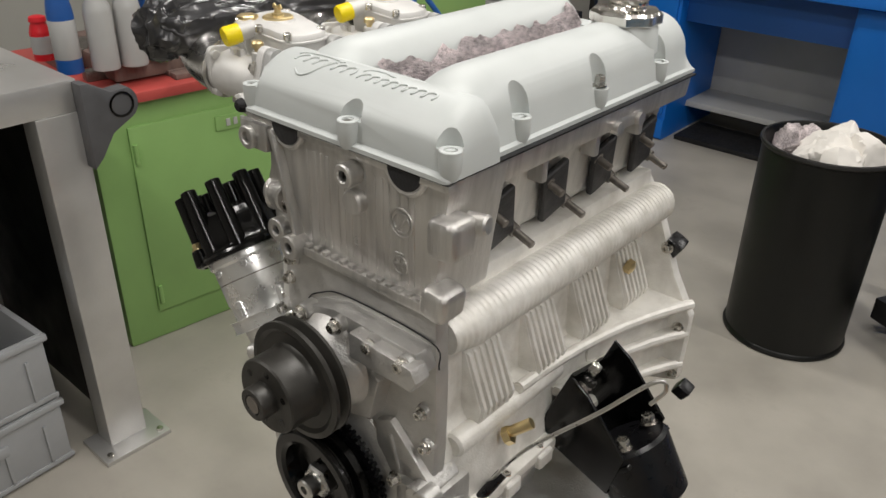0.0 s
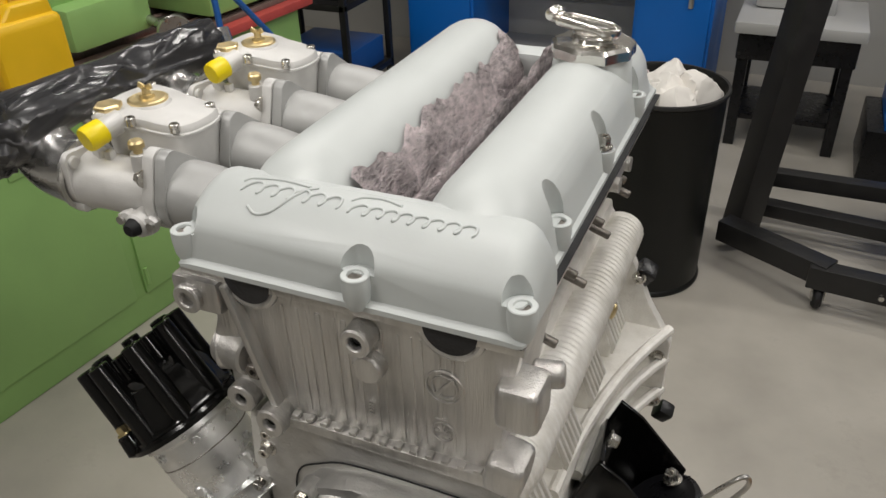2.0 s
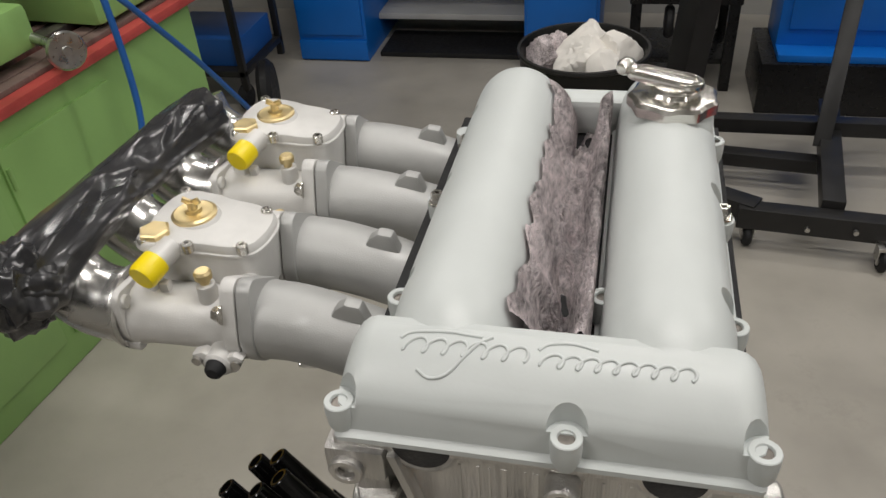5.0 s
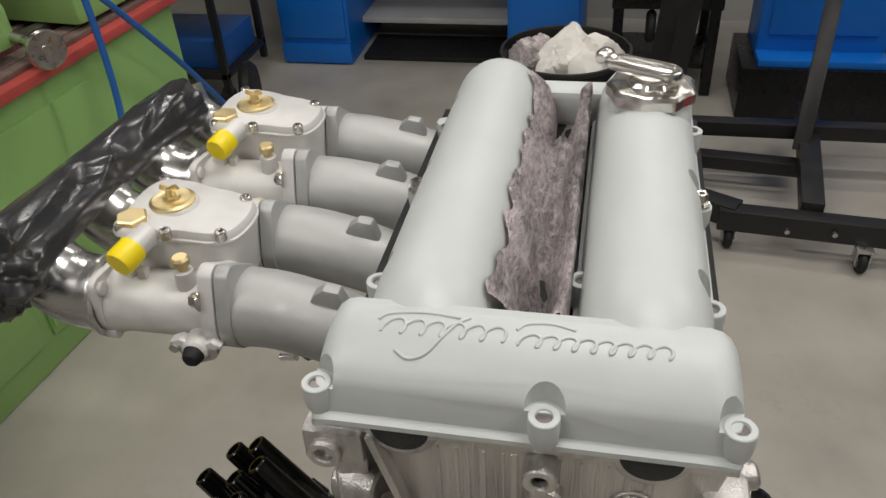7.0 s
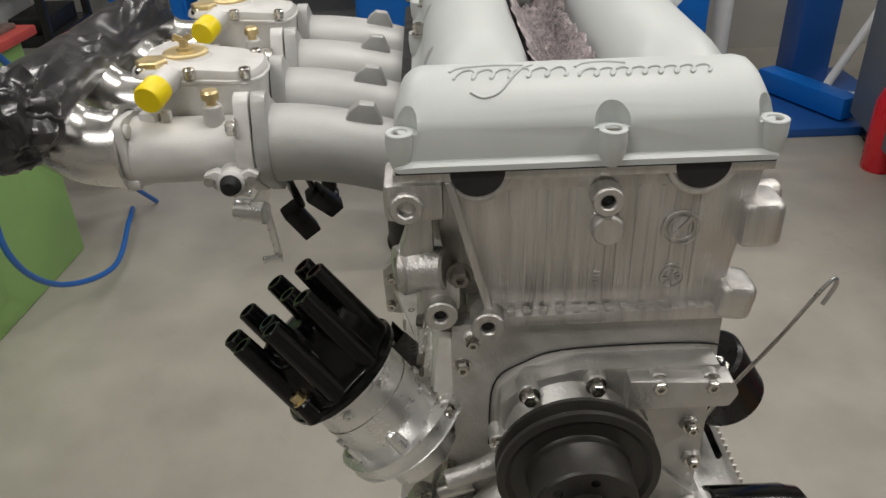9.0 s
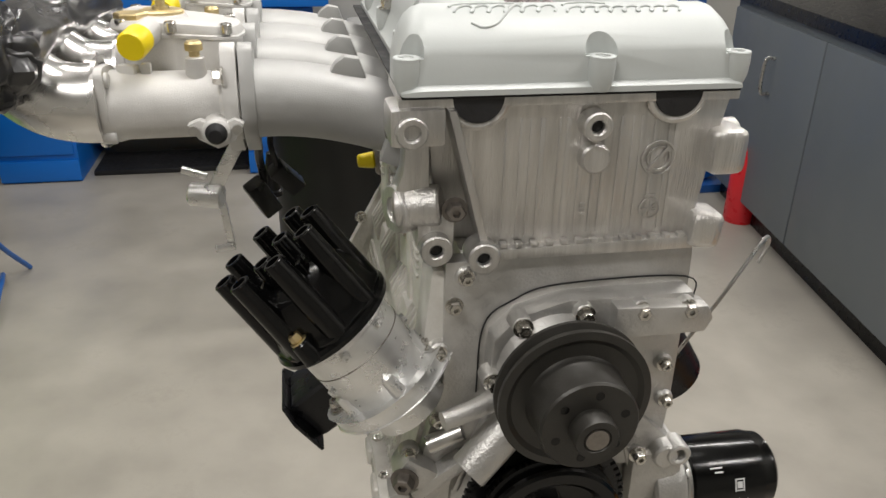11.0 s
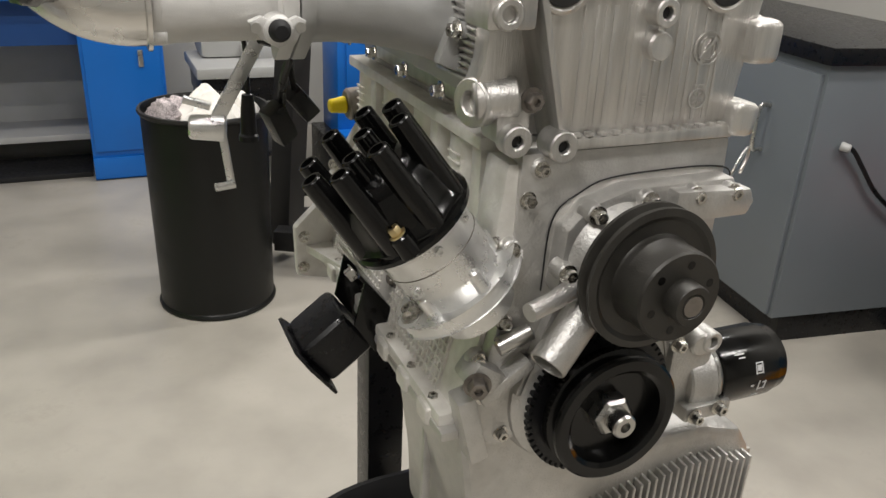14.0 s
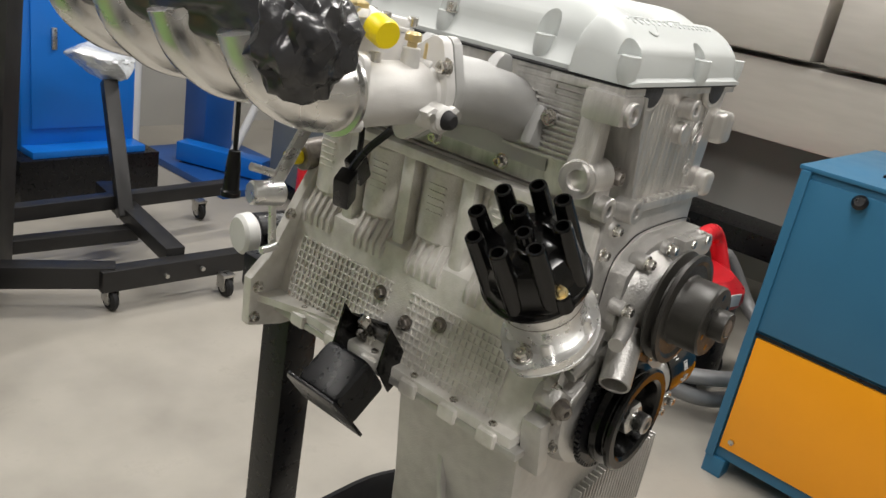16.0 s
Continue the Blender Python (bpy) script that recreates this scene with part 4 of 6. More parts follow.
def carburettor(yc):
    """A twin-choke side-draught carburettor: two barrels, float bowl, lid and fittings."""
    bm = B()
    for dy in (-0.045, 0.045):
        lathe(bm, [(0, 0), (0.0300, 0), (0.0300, 0.010), (0.0262, 0.016), (0.0268, 0.090), (0.0285, 0.096), (0.0285, 0.108), (0, 0.108)], (-0.241, yc + dy, ZC - 0.003), (-1, 0, 0), 36)
        lobed_plate(bm, -0.2540, -0.2420, yc + dy, ZC)
        lobed_plate(bm, -0.3470, -0.3400, yc + dy, ZC, 0.0300, 0.020, 0.024, 0.008)
        box(bm, (-0.298, yc + dy, ZC), (0.090, 0.0510, 0.003), 0.001)
        for dz in (0.022, -0.022):
            rod(bm, (-0.337, yc + dy - 0.020, ZC + dz), (-0.350, yc + dy - 0.020, ZC + dz), 0.006, bev=0.001)
    # float bowl between and above the barrels
    lid = [(-0.338, yc - 0.043), (-0.296, yc - 0.043), (-0.286, yc - 0.037), (-0.258, yc - 0.037), (-0.238, yc - 0.026), (-0.236, yc + 0.026), (-0.258, yc + 0.037), (-0.286, yc + 0.038), (-0.296, yc + 0.043), (-0.338, yc + 0.043)]
    for _ in range(3):
        lid = [q for a, b in zip(lid, lid[1:] + lid[:1]) for q in ((0.75 * a[0] + 0.25 * b[0], 0.75 * a[1] + 0.25 * b[1]), (0.25 * a[0] + 0.75 * b[0], 0.25 * a[1] + 0.75 * b[1]))]
    cx = -0.291

    def level(k, z, slope=-0.08):
        return [(cx + (x - cx) * k, yc + 0.003 + (y - yc) * k * 0.90, ZC + z + (x + 0.34) * slope) for x, y in lid]
    loft(bm, [level(0.90, 0.0, 0), level(0.92, 0.018, -0.02), level(0.965, 0.050)])
    rod(bm, (-0.274, yc - 0.050, ZC + 0.018), (-0.274, yc - 0.050, ZC + 0.036), 0.0085, 0.0075, bev=0.001)
    box(bm, (-0.312, yc - 0.047, ZC + 0.026), (0.008, 0.008, 0.010), 0.002)
    box(bm, (-0.326, yc - 0.045, ZC + 0.024), (0.016, 0.010, 0.012), 0.003, (0, 0, -20))
    rod(bm, (-0.252, yc - 0.058, ZC + 0.80 * 0.026), (-0.252, yc + 0.03, ZC + 0.80 * 0.030), 0.0055, bev=0.001)
    body = part("carburettor", bm, M_CARB, engine, "satin silver twin-choke side-draught carburettor")
    # lid with its bead and stepped top
    b = B()
    loft(b, [level(0.985, 0.0502), level(1.0, 0.0510), level(1.0, 0.0532), level(0.975, 0.0542), level(0.965, 0.0585, -0.09), level(0.93, 0.0625, -0.10), level(0.86, 0.0640, -0.10)])
    rod(b, (-0.303, yc + 0.004, ZC + 0.054), (-0.303, yc + 0.004, ZC + 0.0610), 0.0225, 0.0205, 32, 0.0015)
    rod(b, (-0.322, yc - 0.026, ZC + 0.054), (-0.322, yc - 0.026, ZC + 0.0615), 0.0165, 0.0150, 28, 0.0015)
    ld = part("bowl_lid", b, M_CARB, body)
    part("jet_cover", lathe(B(), [(0, 0), (0.0185, 0), (0.0185, 0.0022), (0.016, 0.0034), (0.012, 0.0028), (0.007, 0.0034), (0.0065, 0.006), (0, 0.006)], (-0.303, yc + 0.004, ZC + 0.0608), (0, 0, 1), 32), M_BRASS, ld, "round brass jet cover")
    b = B()
    rod(b, (-0.303, yc + 0.004, ZC + 0.066), (-0.303, yc + 0.004, ZC + 0.0735), 0.0042, 0.0036, 12)
    box(b, (-0.3075, yc + 0.004, ZC + 0.0740), (0.007, 0.0026, 0.0055), 0.001, (0, 25, 0))
    box(b, (-0.2985, yc + 0.004, ZC + 0.0740), (0.007, 0.0026, 0.0055), 0.001, (0, -25, 0))
    part("wing_nut", b, M_BRASS, ld)
    part("filter_plug", lathe(B(), [(0, 0), (0.0128, 0), (0.0128, 0.004), (0.0115, 0.0052), (0, 0.0052)], (-0.322, yc - 0.026, ZC + 0.0612), (0, 0, 1), 6), M_BRASS, ld, "hexagonal brass strainer plug")
    b = B()
    rod(b, (-0.308, yc - 0.028, ZC + 0.80 * 0.066), (-0.314, yc - 0.046, ZC + 0.80 * 0.062), 0.011, 0.010, bev=0.001)
    part("fuel_union", b, M_CARB, body)
    part("fuel_plug", lathe(B(), [(0, 0), (0.0115, 0), (0.0118, 0.016), (0.0105, 0.019), (0, 0.019)], (-0.314, yc - 0.046, ZC + 0.80 * 0.062), (-0.22, -0.95, -0.18), 24), M_YELLOW, body, "bright yellow plastic plug")
    for lx, ly in ((-0.328, -0.035), (-0.328, 0.037), (-0.292, -0.033), (-0.250, -0.025), (-0.250, 0.025)):
        part("lid_screw", lathe(B(), [(0.0048, 0), (0.0048, 0.007), (0.004, 0.008), (0.002, 0.008), (0.002, 0.005), (0, 0.005)], (lx, yc + ly, ZC + 0.80 * 0.070 + (lx + 0.34) * -0.08), (0, 0, 1), 14), M_BOLT, body)
    for lx, ly in ((-0.274, -0.050), (-0.250, -0.048), (-0.250, 0.046)):
        part("idle_jet", lathe(B(), [(0.004, 0), (0.0042, 0.010), (0.007, 0.011), (0.007, 0.016), (0.0055, 0.018), (0, 0.018)] if lx < -0.26 else [(0.0045, 0), (0.0045, 0.016), (0.004, 0.018), (0, 0.018)], (lx, yc + ly, ZC + (0.030 if lx < -0.26 else 0.022)), (0, 0, 1), 14), M_BRASS, body)
    for dy in (-0.045, 0.045):
        bolt(body, (-0.252, yc + dy - 0.026, ZC + 0.80 * 0.030), (-1, 0, 0), 0.006, 0.007)
    # throttle spindle end
    b = B()
    prism(b, [(-0.282, ZC - 0.010), (-0.272, ZC - 0.006), (-0.258, ZC - 0.012), (-0.246, ZC - 0.006), (-0.238, ZC - 0.010), (-0.246, ZC - 0.024), (-0.260, ZC - 0.030), (-0.274, ZC - 0.022)], "y", yc - 0.084, yc - 0.074, 0.002)
    rod(b, (-0.260, yc - 0.060, ZC - 0.016), (-0.260, yc - 0.088, ZC - 0.016), 0.0125, 0.011, bev=0.002)
    sp = part("spindle_housing", b, M_CARB, body)
    part("spindle_cap", rod(B(), (-0.260, yc - 0.086, ZC - 0.016), (-0.260, yc - 0.096, ZC - 0.016), 0.0085, 0.007, 20, 0.002), M_RUBBER, sp)
    for dx in (-0.017, 0.016):
        part("housing_screw", rod(B(), (-0.260 + dx, yc - 0.084, ZC - 0.014), (-0.260 + dx, yc - 0.087, ZC - 0.014), 0.004, seg=12), M_STEEL, sp)


carburettor(0.168)
carburettor(0.345)

# polished horns that bend up and back into the wrapped collector
for i, (yc, yh) in enumerate(RUN):
    pts = smooth_path([(-0.349, yc, ZC), (-0.366, yc, ZC), (-0.388, yc + 0.001, ZC + 0.006), (-0.408, yc + 0.004, ZC + 0.022), (-0.418, yc + 0.008, ZC + 0.046)], 6)
    bm = tube(B(), pts, [0.0315 - 0.002 * k / len(pts) for k in range(len(pts))], 28)
    lathe(bm, [(0.0315, 0), (0.0355, 0.001), (0.0355, 0.004), (0.0315, 0.005)], (-0.346, yc, ZC), (-1, 0, 0), 32)
    part("air_horn", bm, M_POLISH, engine, "polished curved aluminium intake horn")
rng = random.Random(11)
bm = B()
pts = smooth_path([(-0.408, 0.072, -0.030), (-0.412, 0.095, -0.016), (-0.413, 0.14, -0.010), (-0.413, 0.22, -0.011), (-0.410, 0.30, -0.013), (-0.405, 0.365, -0.017), (-0.400, 0.388, -0.020)], 26)
rad = []
for k in range(len(pts)):
    f = k / (len(pts) - 1)
    rad.append((0.0285 - 0.002 * f + 0.002 * math.sin(f * 9)) * (0.55 + 0.45 * min(1, f * 14, (1 - f) * 14)))
tube(bm, pts, rad, 48)
for v in bm.verts:
    n = noise.noise(Vector((v.co.x * 26, v.co.y * 5, v.co.z * 26))) * 0.006 + (0.5 - abs(noise.noise(Vector((v.co.x * 50 + v.co.y * 12, v.co.y * 3, v.co.z * 50))))) * 0.008
    n += 0.0045 * (0.35 - abs(noise.noise(Vector((v.co.x * 34 - v.co.y * 16, v.co.y * 11, v.co.z * 34 + v.co.y * 9)))))
    v.co += Vector((n, n * 0.4, n))
wrap = part("plastic_wrap", bm, M_FILM, engine, "crinkled glossy black plastic wrap taped over the horns", 60)
bm = B()
bmesh.ops.create_icosphere(bm, subdivisions=4, radius=1.0)
for v in bm.verts:
    d = v.co.copy()
    k = 1 + 0.30 * noise.noise(d * 2.2) + 0.14 * noise.noise(d * 6) + 0.06 * noise.noise(d * 14)
    v.co = Vector((-0.415 + d.x * 0.034 * k, 0.084 + d.y * 0.032 * k, -0.012 + d.z * 0.038 * k))
part("wrap_knot", bm, M_FILM, wrap, "", 50)

# wiring under the intake, throttle lever, mounts, dipstick
bm = tube(B(), smooth_path([(-0.262, 0.15, -0.088), (-0.236, 0.16, -0.10), (-0.235, 0.19, -0.13), (-0.233, 0.212, -0.160)], 6), 0.004, 8)
tube(bm, smooth_path([(-0.240, 0.24, -0.088), (-0.222, 0.22, -0.10), (-0.225, 0.21, -0.12), (-0.220, 0.215, -0.145)], 6), 0.003, 8)
wires = part("wiring_loom", bm, M_BLACK, engine, "black throttle sensor cable and plugs")
part("connector", box(B(), (-0.236, 0.212, -0.176), (0.020, 0.018, 0.040), 0.003, (10, -30, 20)), M_BLACK, wires)
part("connector", box(B(), (-0.212, 0.222, -0.160), (0.018, 0.018, 0.036), 0.003, (20, -40, 0)), M_BLACK, wires)
part("sensor_lead", tube(B(), smooth_path([(-0.245, 0.385, -0.085), (-0.236, 0.395, -0.110), (-0.231, 0.400, -0.150), (-0.231, 0.400, -0.200)], 6), 0.0028, 8), M_BLACK, wires)
part("connector", lathe(B(), [(0, 0), (0.0065, 0.002), (0.0085, 0.020), (0.0095, 0.048), (0.0115, 0.050), (0.0115, 0.056), (0, 0.056)], (-0.2315, 0.400, -0.190), (-0.02, 0, -1), 18), M_BLACK, wires)
bm = B()
box(bm, (-0.262, 0.258, -0.140), (0.014, 0.006, 0.12), 0.002, (0, 30, 0))
box(bm, (-0.279, 0.266, -0.215), (0.008, 0.005, 0.075), 0.002, (0, -6, 0))
rod(bm, (-0.278, 0.255, -0.190), (-0.312, 0.262, -0.188), 0.013, 0.012, bev=0.002)
rod(bm, (-0.292, 0.256, -0.168), (-0.316, 0.258, -0.160), 0.004)
rod(bm, (-0.272, 0.262, -0.250), (-0.292, 0.262, -0.252), 0.004)
part("throttle_lever", bm, M_BRIGHT, engine, "bare metal throttle bellcrank")
bm = rod(B(), (-0.050, 0.436, -0.215), (-0.104, 0.436, -0.219), 0.021, 0.020, 24, 0.003)
sens = part("water_outlet", bm, M_DARKSTEEL, engine)
part("outlet_plug", rod(B(), (-0.104, 0.436, -0.219), (-0.126, 0.436, -0.220), 0.011, 0.0085, 18, 0.002), M_YELLOW, sens, "yellow plastic plug")


def engine_mount(sx):
    """A black fabricated mount: drilled side plates, a slanted box and a flanged end."""
    R = Matrix.Rotation(radians(38 if sx > 0 else -38) * (0.55 if sx > 0 else 1.0), 4, "Y")
    o = Vector((-0.134, 0.228, -0.372)) if sx < 0 else Vector((0.122, 0.230, -0.352))

    k = 0.82 if sx < 0 else 1.0

    def place(bm):
        m = Matrix.Translation(o) @ R @ Matrix.Scale(k, 4)
        bmesh.ops.transform(bm, matrix=m, verts=bm.verts)
        return bm
    s = sx
    bm = prism(B(), [(-0.045, 0.055), (0.045, 0.020), (0.050, -0.045), (-0.045, -0.050)], "x", s * 0.000, s * 0.005, 0.001)
    m0 = part("engine_mount", place(bm), M_BLACKGLOSS, engine, "black fabricated steel engine mount bracket")
    if s > 0:
        side = [(0.002, 0.052), (0.030, 0.046), (0.098, 0.010), (0.105, -0.048), (0.002, -0.050)]
        part("channel_floor", place(box(B(), (0.054, 0, -0.046), (0.104, 0.094, 0.004), 0.001)), M_BLACKGLOSS, m0)
        part("end_plate", place(box(B(), (0.094, 0, -0.022), (0.006, 0.092, 0.060), 0.001, (0, 25, 0))), M_BLACKGLOSS, m0)
    else:
        side = [(s * 0.002, 0.045), (s * 0.050, 0.006), (s * 0.055, -0.048), (s * 0.002, -0.050)]
    for y in (-0.0455, 0.0455):
        part("side_plate", place(prism(B(), side, "y", y - 0.002, y + 0.002, 0.0008)), M_BLACKGLOSS, m0)
    bm = B()
    if s < 0:
        box(bm, (s * 0.088, 0, -0.010), (0.075, 0.084, 0.070), 0.012, (0, 0, 0), 3)
    else:
        rod(bm, (0.082, 0, -0.008), (0.142, 0, -0.050), 0.047, 0.044, 36, 0.004)
    part("mount_tube", place(bm), M_BLACK, m0)
    bm = B()
    prism(bm, [(-0.062, -0.046), (-0.062, 0.010), (-0.048, 0.034), (0.048, 0.034), (0.062, 0.012), (0.062, -0.046)], "x", s * (0.124 if s < 0 else 0.146), s * (0.129 if s < 0 else 0.151), 0.0015)
    if s > 0:
        bmesh.ops.transform(bm, matrix=Matrix.Translation((-0.004, 0, -0.052)) @ Matrix.Rotation(radians(30), 4, "Y"), verts=bm.verts)
    part("mount_flange", place(bm), M_BLACK, m0)
    for y, z in ((0.0, 0.040), (-0.030, -0.010), (0.030, -0.012), (0.012, -0.035)):
        p = Matrix.Translation(o) @ R @ (Vector((s * 0.005, y, z)) * k)
        bolt(m0, p, (R.to_3x3() @ Vector((s, 0, 0))), 0.0075, 0.009)
    if s > 0:
        for y in (-0.028, 0.028):
            bolt(m0, Matrix.Translation(o) @ R @ Vector((0.088, y, 0.006)), R.to_3x3() @ Vector((-0.6, 0, 0.8)), 0.0075, 0.010)


engine_mount(-1)
engine_mount(1)
bm = tube(B(), smooth_path([(0.125, 0.07, -0.385), (0.155, 0.09, -0.335), (0.215, 0.110, -0.268), (0.250, 0.122, -0.225), (0.264, 0.128, -0.214), (0.268, 0.130, -0.224), (0.258, 0.126, -0.242)], 8), 0.0021, 8)
dip = part("dipstick", bm, M_STEEL, engine, "steel wire dipstick with hooked end")
part("dipstick_tube", rod(B(), (0.118, 0.04, -0.415), (0.132, 0.082, -0.378), 0.006, 0.006), M_BLACK, dip)
bm = B()
rod(bm, (0.118, 0.10, -0.345), (0.142, 0.115, -0.325), 0.006, 0.006, 12)
lathe(bm, [(0, 0), (0.010, 0), (0.010, 0.008), (0, 0.008)], (0.120, 0.10, -0.347), (0.5, 0.3, 0.4), 6)
part("oil_sender", bm, M_BRASS, engine, "brass oil pressure sender")
# felt rag stuffed between the camshaft tubes: a folded bed and a rolled edge along it
bm = B()
NX, NY = 26, 100
grid = []
for j in range(NY + 1):
    row = []
    for i in range(NX + 1):
        u, v = i / NX, j / NY
        y = 0.070 + v * 0.325
        c = (u - 0.5) * 2
        edge = 1 - 0.75 * abs(c)
        fold = 1 - 2 * abs(noise.noise(Vector((u * 2.8 + v * 3.0, v * 6 - u, 0.4))))
        wall = 0.040 * (-c) ** 1.8 if c < 0 else 0.034 * math.exp(-((c - 0.74) / 0.34) ** 2)
        h = 1.229 + wall + 0.014 * edge * fold + 0.006 * noise.noise(Vector((c, v * 3.5, 9)))
        h += 0.009 * noise.noise(Vector((u * 5 + v * 4, v * 16, 3))) + 0.0022 * noise.noise(Vector((u * 16, v * 44, 5)))
        if v > 0.80:
            h += (v - 0.80) * (0.05 if abs(c) > 0.45 else -0.09)
        zz = max(0.0, min(0.034, h - 1.25))
        reach = math.sqrt(0.0435 ** 2 - zz ** 2)
        x0, x1 = -0.067 + reach + 0.0005, 0.070 - reach - 0.0045
        x = x0 + u * (x1 - x0)
        row.append(bm.verts.new((x, y, h)))
    grid.append(row)
for j in range(NY):
    for i in range(NX):
        bm.faces.new((grid[j][i], grid[j][i + 1], grid[j + 1][i + 1], grid[j + 1][i]))
bmesh.ops.solidify(bm, geom=bm.faces[:], thickness=0.005)
for v in bm.verts:
    v.co.z += 0.0025 * noise.noise(v.co * 90) + 0.0012 * noise.noise(v.co * 260)
tagged(part("felt_rag", bm, M_RAG, None, "", 60), "crumpled pinkish-grey felt rag stuffed between the cam tubes", "rag")

# ---- engine stand ----
stand = thing("engine_stand", "black tubular steel engine stand holding the engine", "engine stand", (-0.03, 0.50, 0))
part("upright", box(B(), (0, 0, 0.47), (0.060, 0.060, 0.80), 0.004), M_BLACK, stand)
part("cross_arm", box(B(), (0.02, -0.012, 0.845), (0.22, 0.05, 0.05), 0.004), M_BLACK, stand)
pv = part("pivot_tube", rod(B(), (0.08, 0.075, 0.858), (-0.018, 0.090, 0.858), 0.031, 0.031, 28, 0.003), M_BLACK, stand)
part("end_cap", rod(B(), (-0.017, 0.0899, 0.858), (-0.042, 0.094, 0.858), 0.033, 0.031, 28, 0.005), M_WHITEPL, pv, "white plastic end cap")
part("base_beam", box(B(), (0, -0.20, 0.055), (0.075, 0.90, 0.075), 0.004), M_BLACK, stand)
part("base_beam", box(B(), (0, 0.06, 0.055), (0.62, 0.075, 0.07), 0.004), M_BLACK, stand)
part("pan_arm", box(B(), (-0.01, -0.22, 0.345), (0.06, 0.40, 0.04), 0.003), M_BLACK, stand)
bm = B()
rim = [(0.03 + 0.215 * math.copysign(abs(math.cos(a)) ** 0.6, math.cos(a)), -0.32 + 0.220 * math.copysign(abs(math.sin(a)) ** 0.6, math.sin(a))) for a in [i * math.pi / 24 for i in range(48)]]
cx, cy = 0.03, -0.32
sink = 0.21
rows = []
for k, z in ((0.80, 0.575), (0.90, 0.585), (0.97, 0.650), (1.03, 0.655), (1.04, 0.664), (0.99, 0.668), (0.94, 0.655), (0.86, 0.590)):
    rows.append([(cx + (x - cx) * k, cy + (y - cy) * k, z - sink) for x, y in rim])
loft(bm, rows)
part("drip_pan", bm, M_RUBBER, stand, "black plastic drip pan")

# ---- drum with paper ----
drum = thing("waste_bin", "black painted steel drum used as a waste bin, full of paper", "bin", (-0.095, 1.985, 0))
part("body", lathe(B(), [(0, 0), (0.180, 0), (0.187, 0.006), (0.187, 0.016), (0.184, 0.02), (0.190, 0.64), (0.196, 0.645), (0.196, 0.655), (0.188, 0.657), (0.183, 0.645), (0.178, 0.56), (0, 0.56)], (0, 0, 0), (0, 0, 1), 64), M_DRUM, drum)
part("top_rim", lathe(B(), [(0.188, 0.646), (0.197, 0.646), (0.199, 0.651), (0.197, 0.657), (0.189, 0.658), (0.186, 0.652)], (0, 0, 0), (0, 0, 1), 64), M_FRAME, drum)
part("foot_hoop", lathe(B(), [(0.185, 0.002), (0.190, 0.003), (0.191, 0.010), (0.188, 0.016), (0.184, 0.016)], (0, 0, 0), (0, 0, 1), 64), M_DRUM, drum)
def crumple(name, at, size, material, label, seed, flat=1.0):
    bm = B()
    bmesh.ops.create_icosphere(bm, subdivisions=4, radius=1.0)
    rng = random.Random(seed)
    off = Vector((rng.uniform(-9, 9), rng.uniform(-9, 9), rng.uniform(-9, 9)))
    cuts = [(Vector((rng.uniform(-1, 1), rng.uniform(-1, 1), rng.uniform(-0.6, 1))).normalized(), rng.uniform(0.45, 0.95)) for _ in range(16)]
    for v in bm.verts:
        d = v.co.copy()
        k = min([1.25] + [q / d.dot(n) for n, q in cuts if d.dot(n) > 0.05]) + 0.10 * abs(noise.noise(d * 3 + off)) + 0.03 * noise.noise(d * 8 + off)
        v.co = Vector((at[0] + d.x * size * k, at[1] + d.y * size * k, at[2] + d.z * size * k * flat))
    return tagged(part(name, bm, material, None, "", 28), label, "paper")
for k, (dx, dy, dz, sz) in enumerate(((0.0, -0.04, 0.625, 0.095), (0.075, 0.0, 0.622, 0.085), (0.02, 0.07, 0.625, 0.09), (0.06, -0.08, 0.622, 0.07))):
    crumple("paper_towel", (-0.095 + dx, 1.985 + dy, dz), sz, M_PAPER, "crumpled white paper towel in the bin", k)
for k, (dx, dy) in enumerate(((-0.11, -0.03), (-0.08, 0.06), (-0.12, 0.03))):
    crumple("felt_scrap", (-0.095 + dx, 1.985 + dy, 0.63), 0.055, M_RAG, "crumpled pinkish-grey felt scrap in the bin", 20 + k)

# ---- blue workbench ----
bench = thing("blue_workbench", "bright blue steel workbench with two pedestal cabinets", "workbench", (0, 0, 0))
part("worktop", box(B(), (-0.86, 3.60, 0.84), (1.66, 0.72, 0.05), 0.004), M_BLUE, bench)
part("apron", box(B(), (-0.86, 3.40, 0.71), (1.50, 0.02, 0.20), 0.003), M_DKBLUE, bench)
for x0, x1 in ((-1.60, -1.24), (-0.45, -0.10)):
    cab = part("pedestal", box(B(), ((x0 + x1) / 2, 3.62, 0.4075), (x1 - x0, 0.60, 0.815), 0.004), M_BLUE, bench)
    part("cabinet_door", box(B(), ((x0 + x1) / 2, 3.314, 0.47), (x1 - x0 - 0.03, 0.016, 0.66), 0.003), M_BLUE, cab)
    part("door_handle", box(B(), (x1 - 0.10 if x1 > -0.2 else x0 + 0.28, 3.302, 0.56), (0.022, 0.014, 0.075), 0.004), M_STEEL, cab)
    part("kick_strip", box(B(), ((x0 + x1) / 2, 3.312, 0.06), (x1 - x0, 0.012, 0.10), 0.002), M_BLUE, cab)
part("back_panel", box(B(), (-0.845, 3.86, 0.36), (0.79, 0.02, 0.40), 0.002), M_LTGREY, bench)
part("foot_rail", box(B(), (-0.845, 3.70, 0.15), (0.79, 0.30, 0.03), 0.003), M_LTGREY, bench)
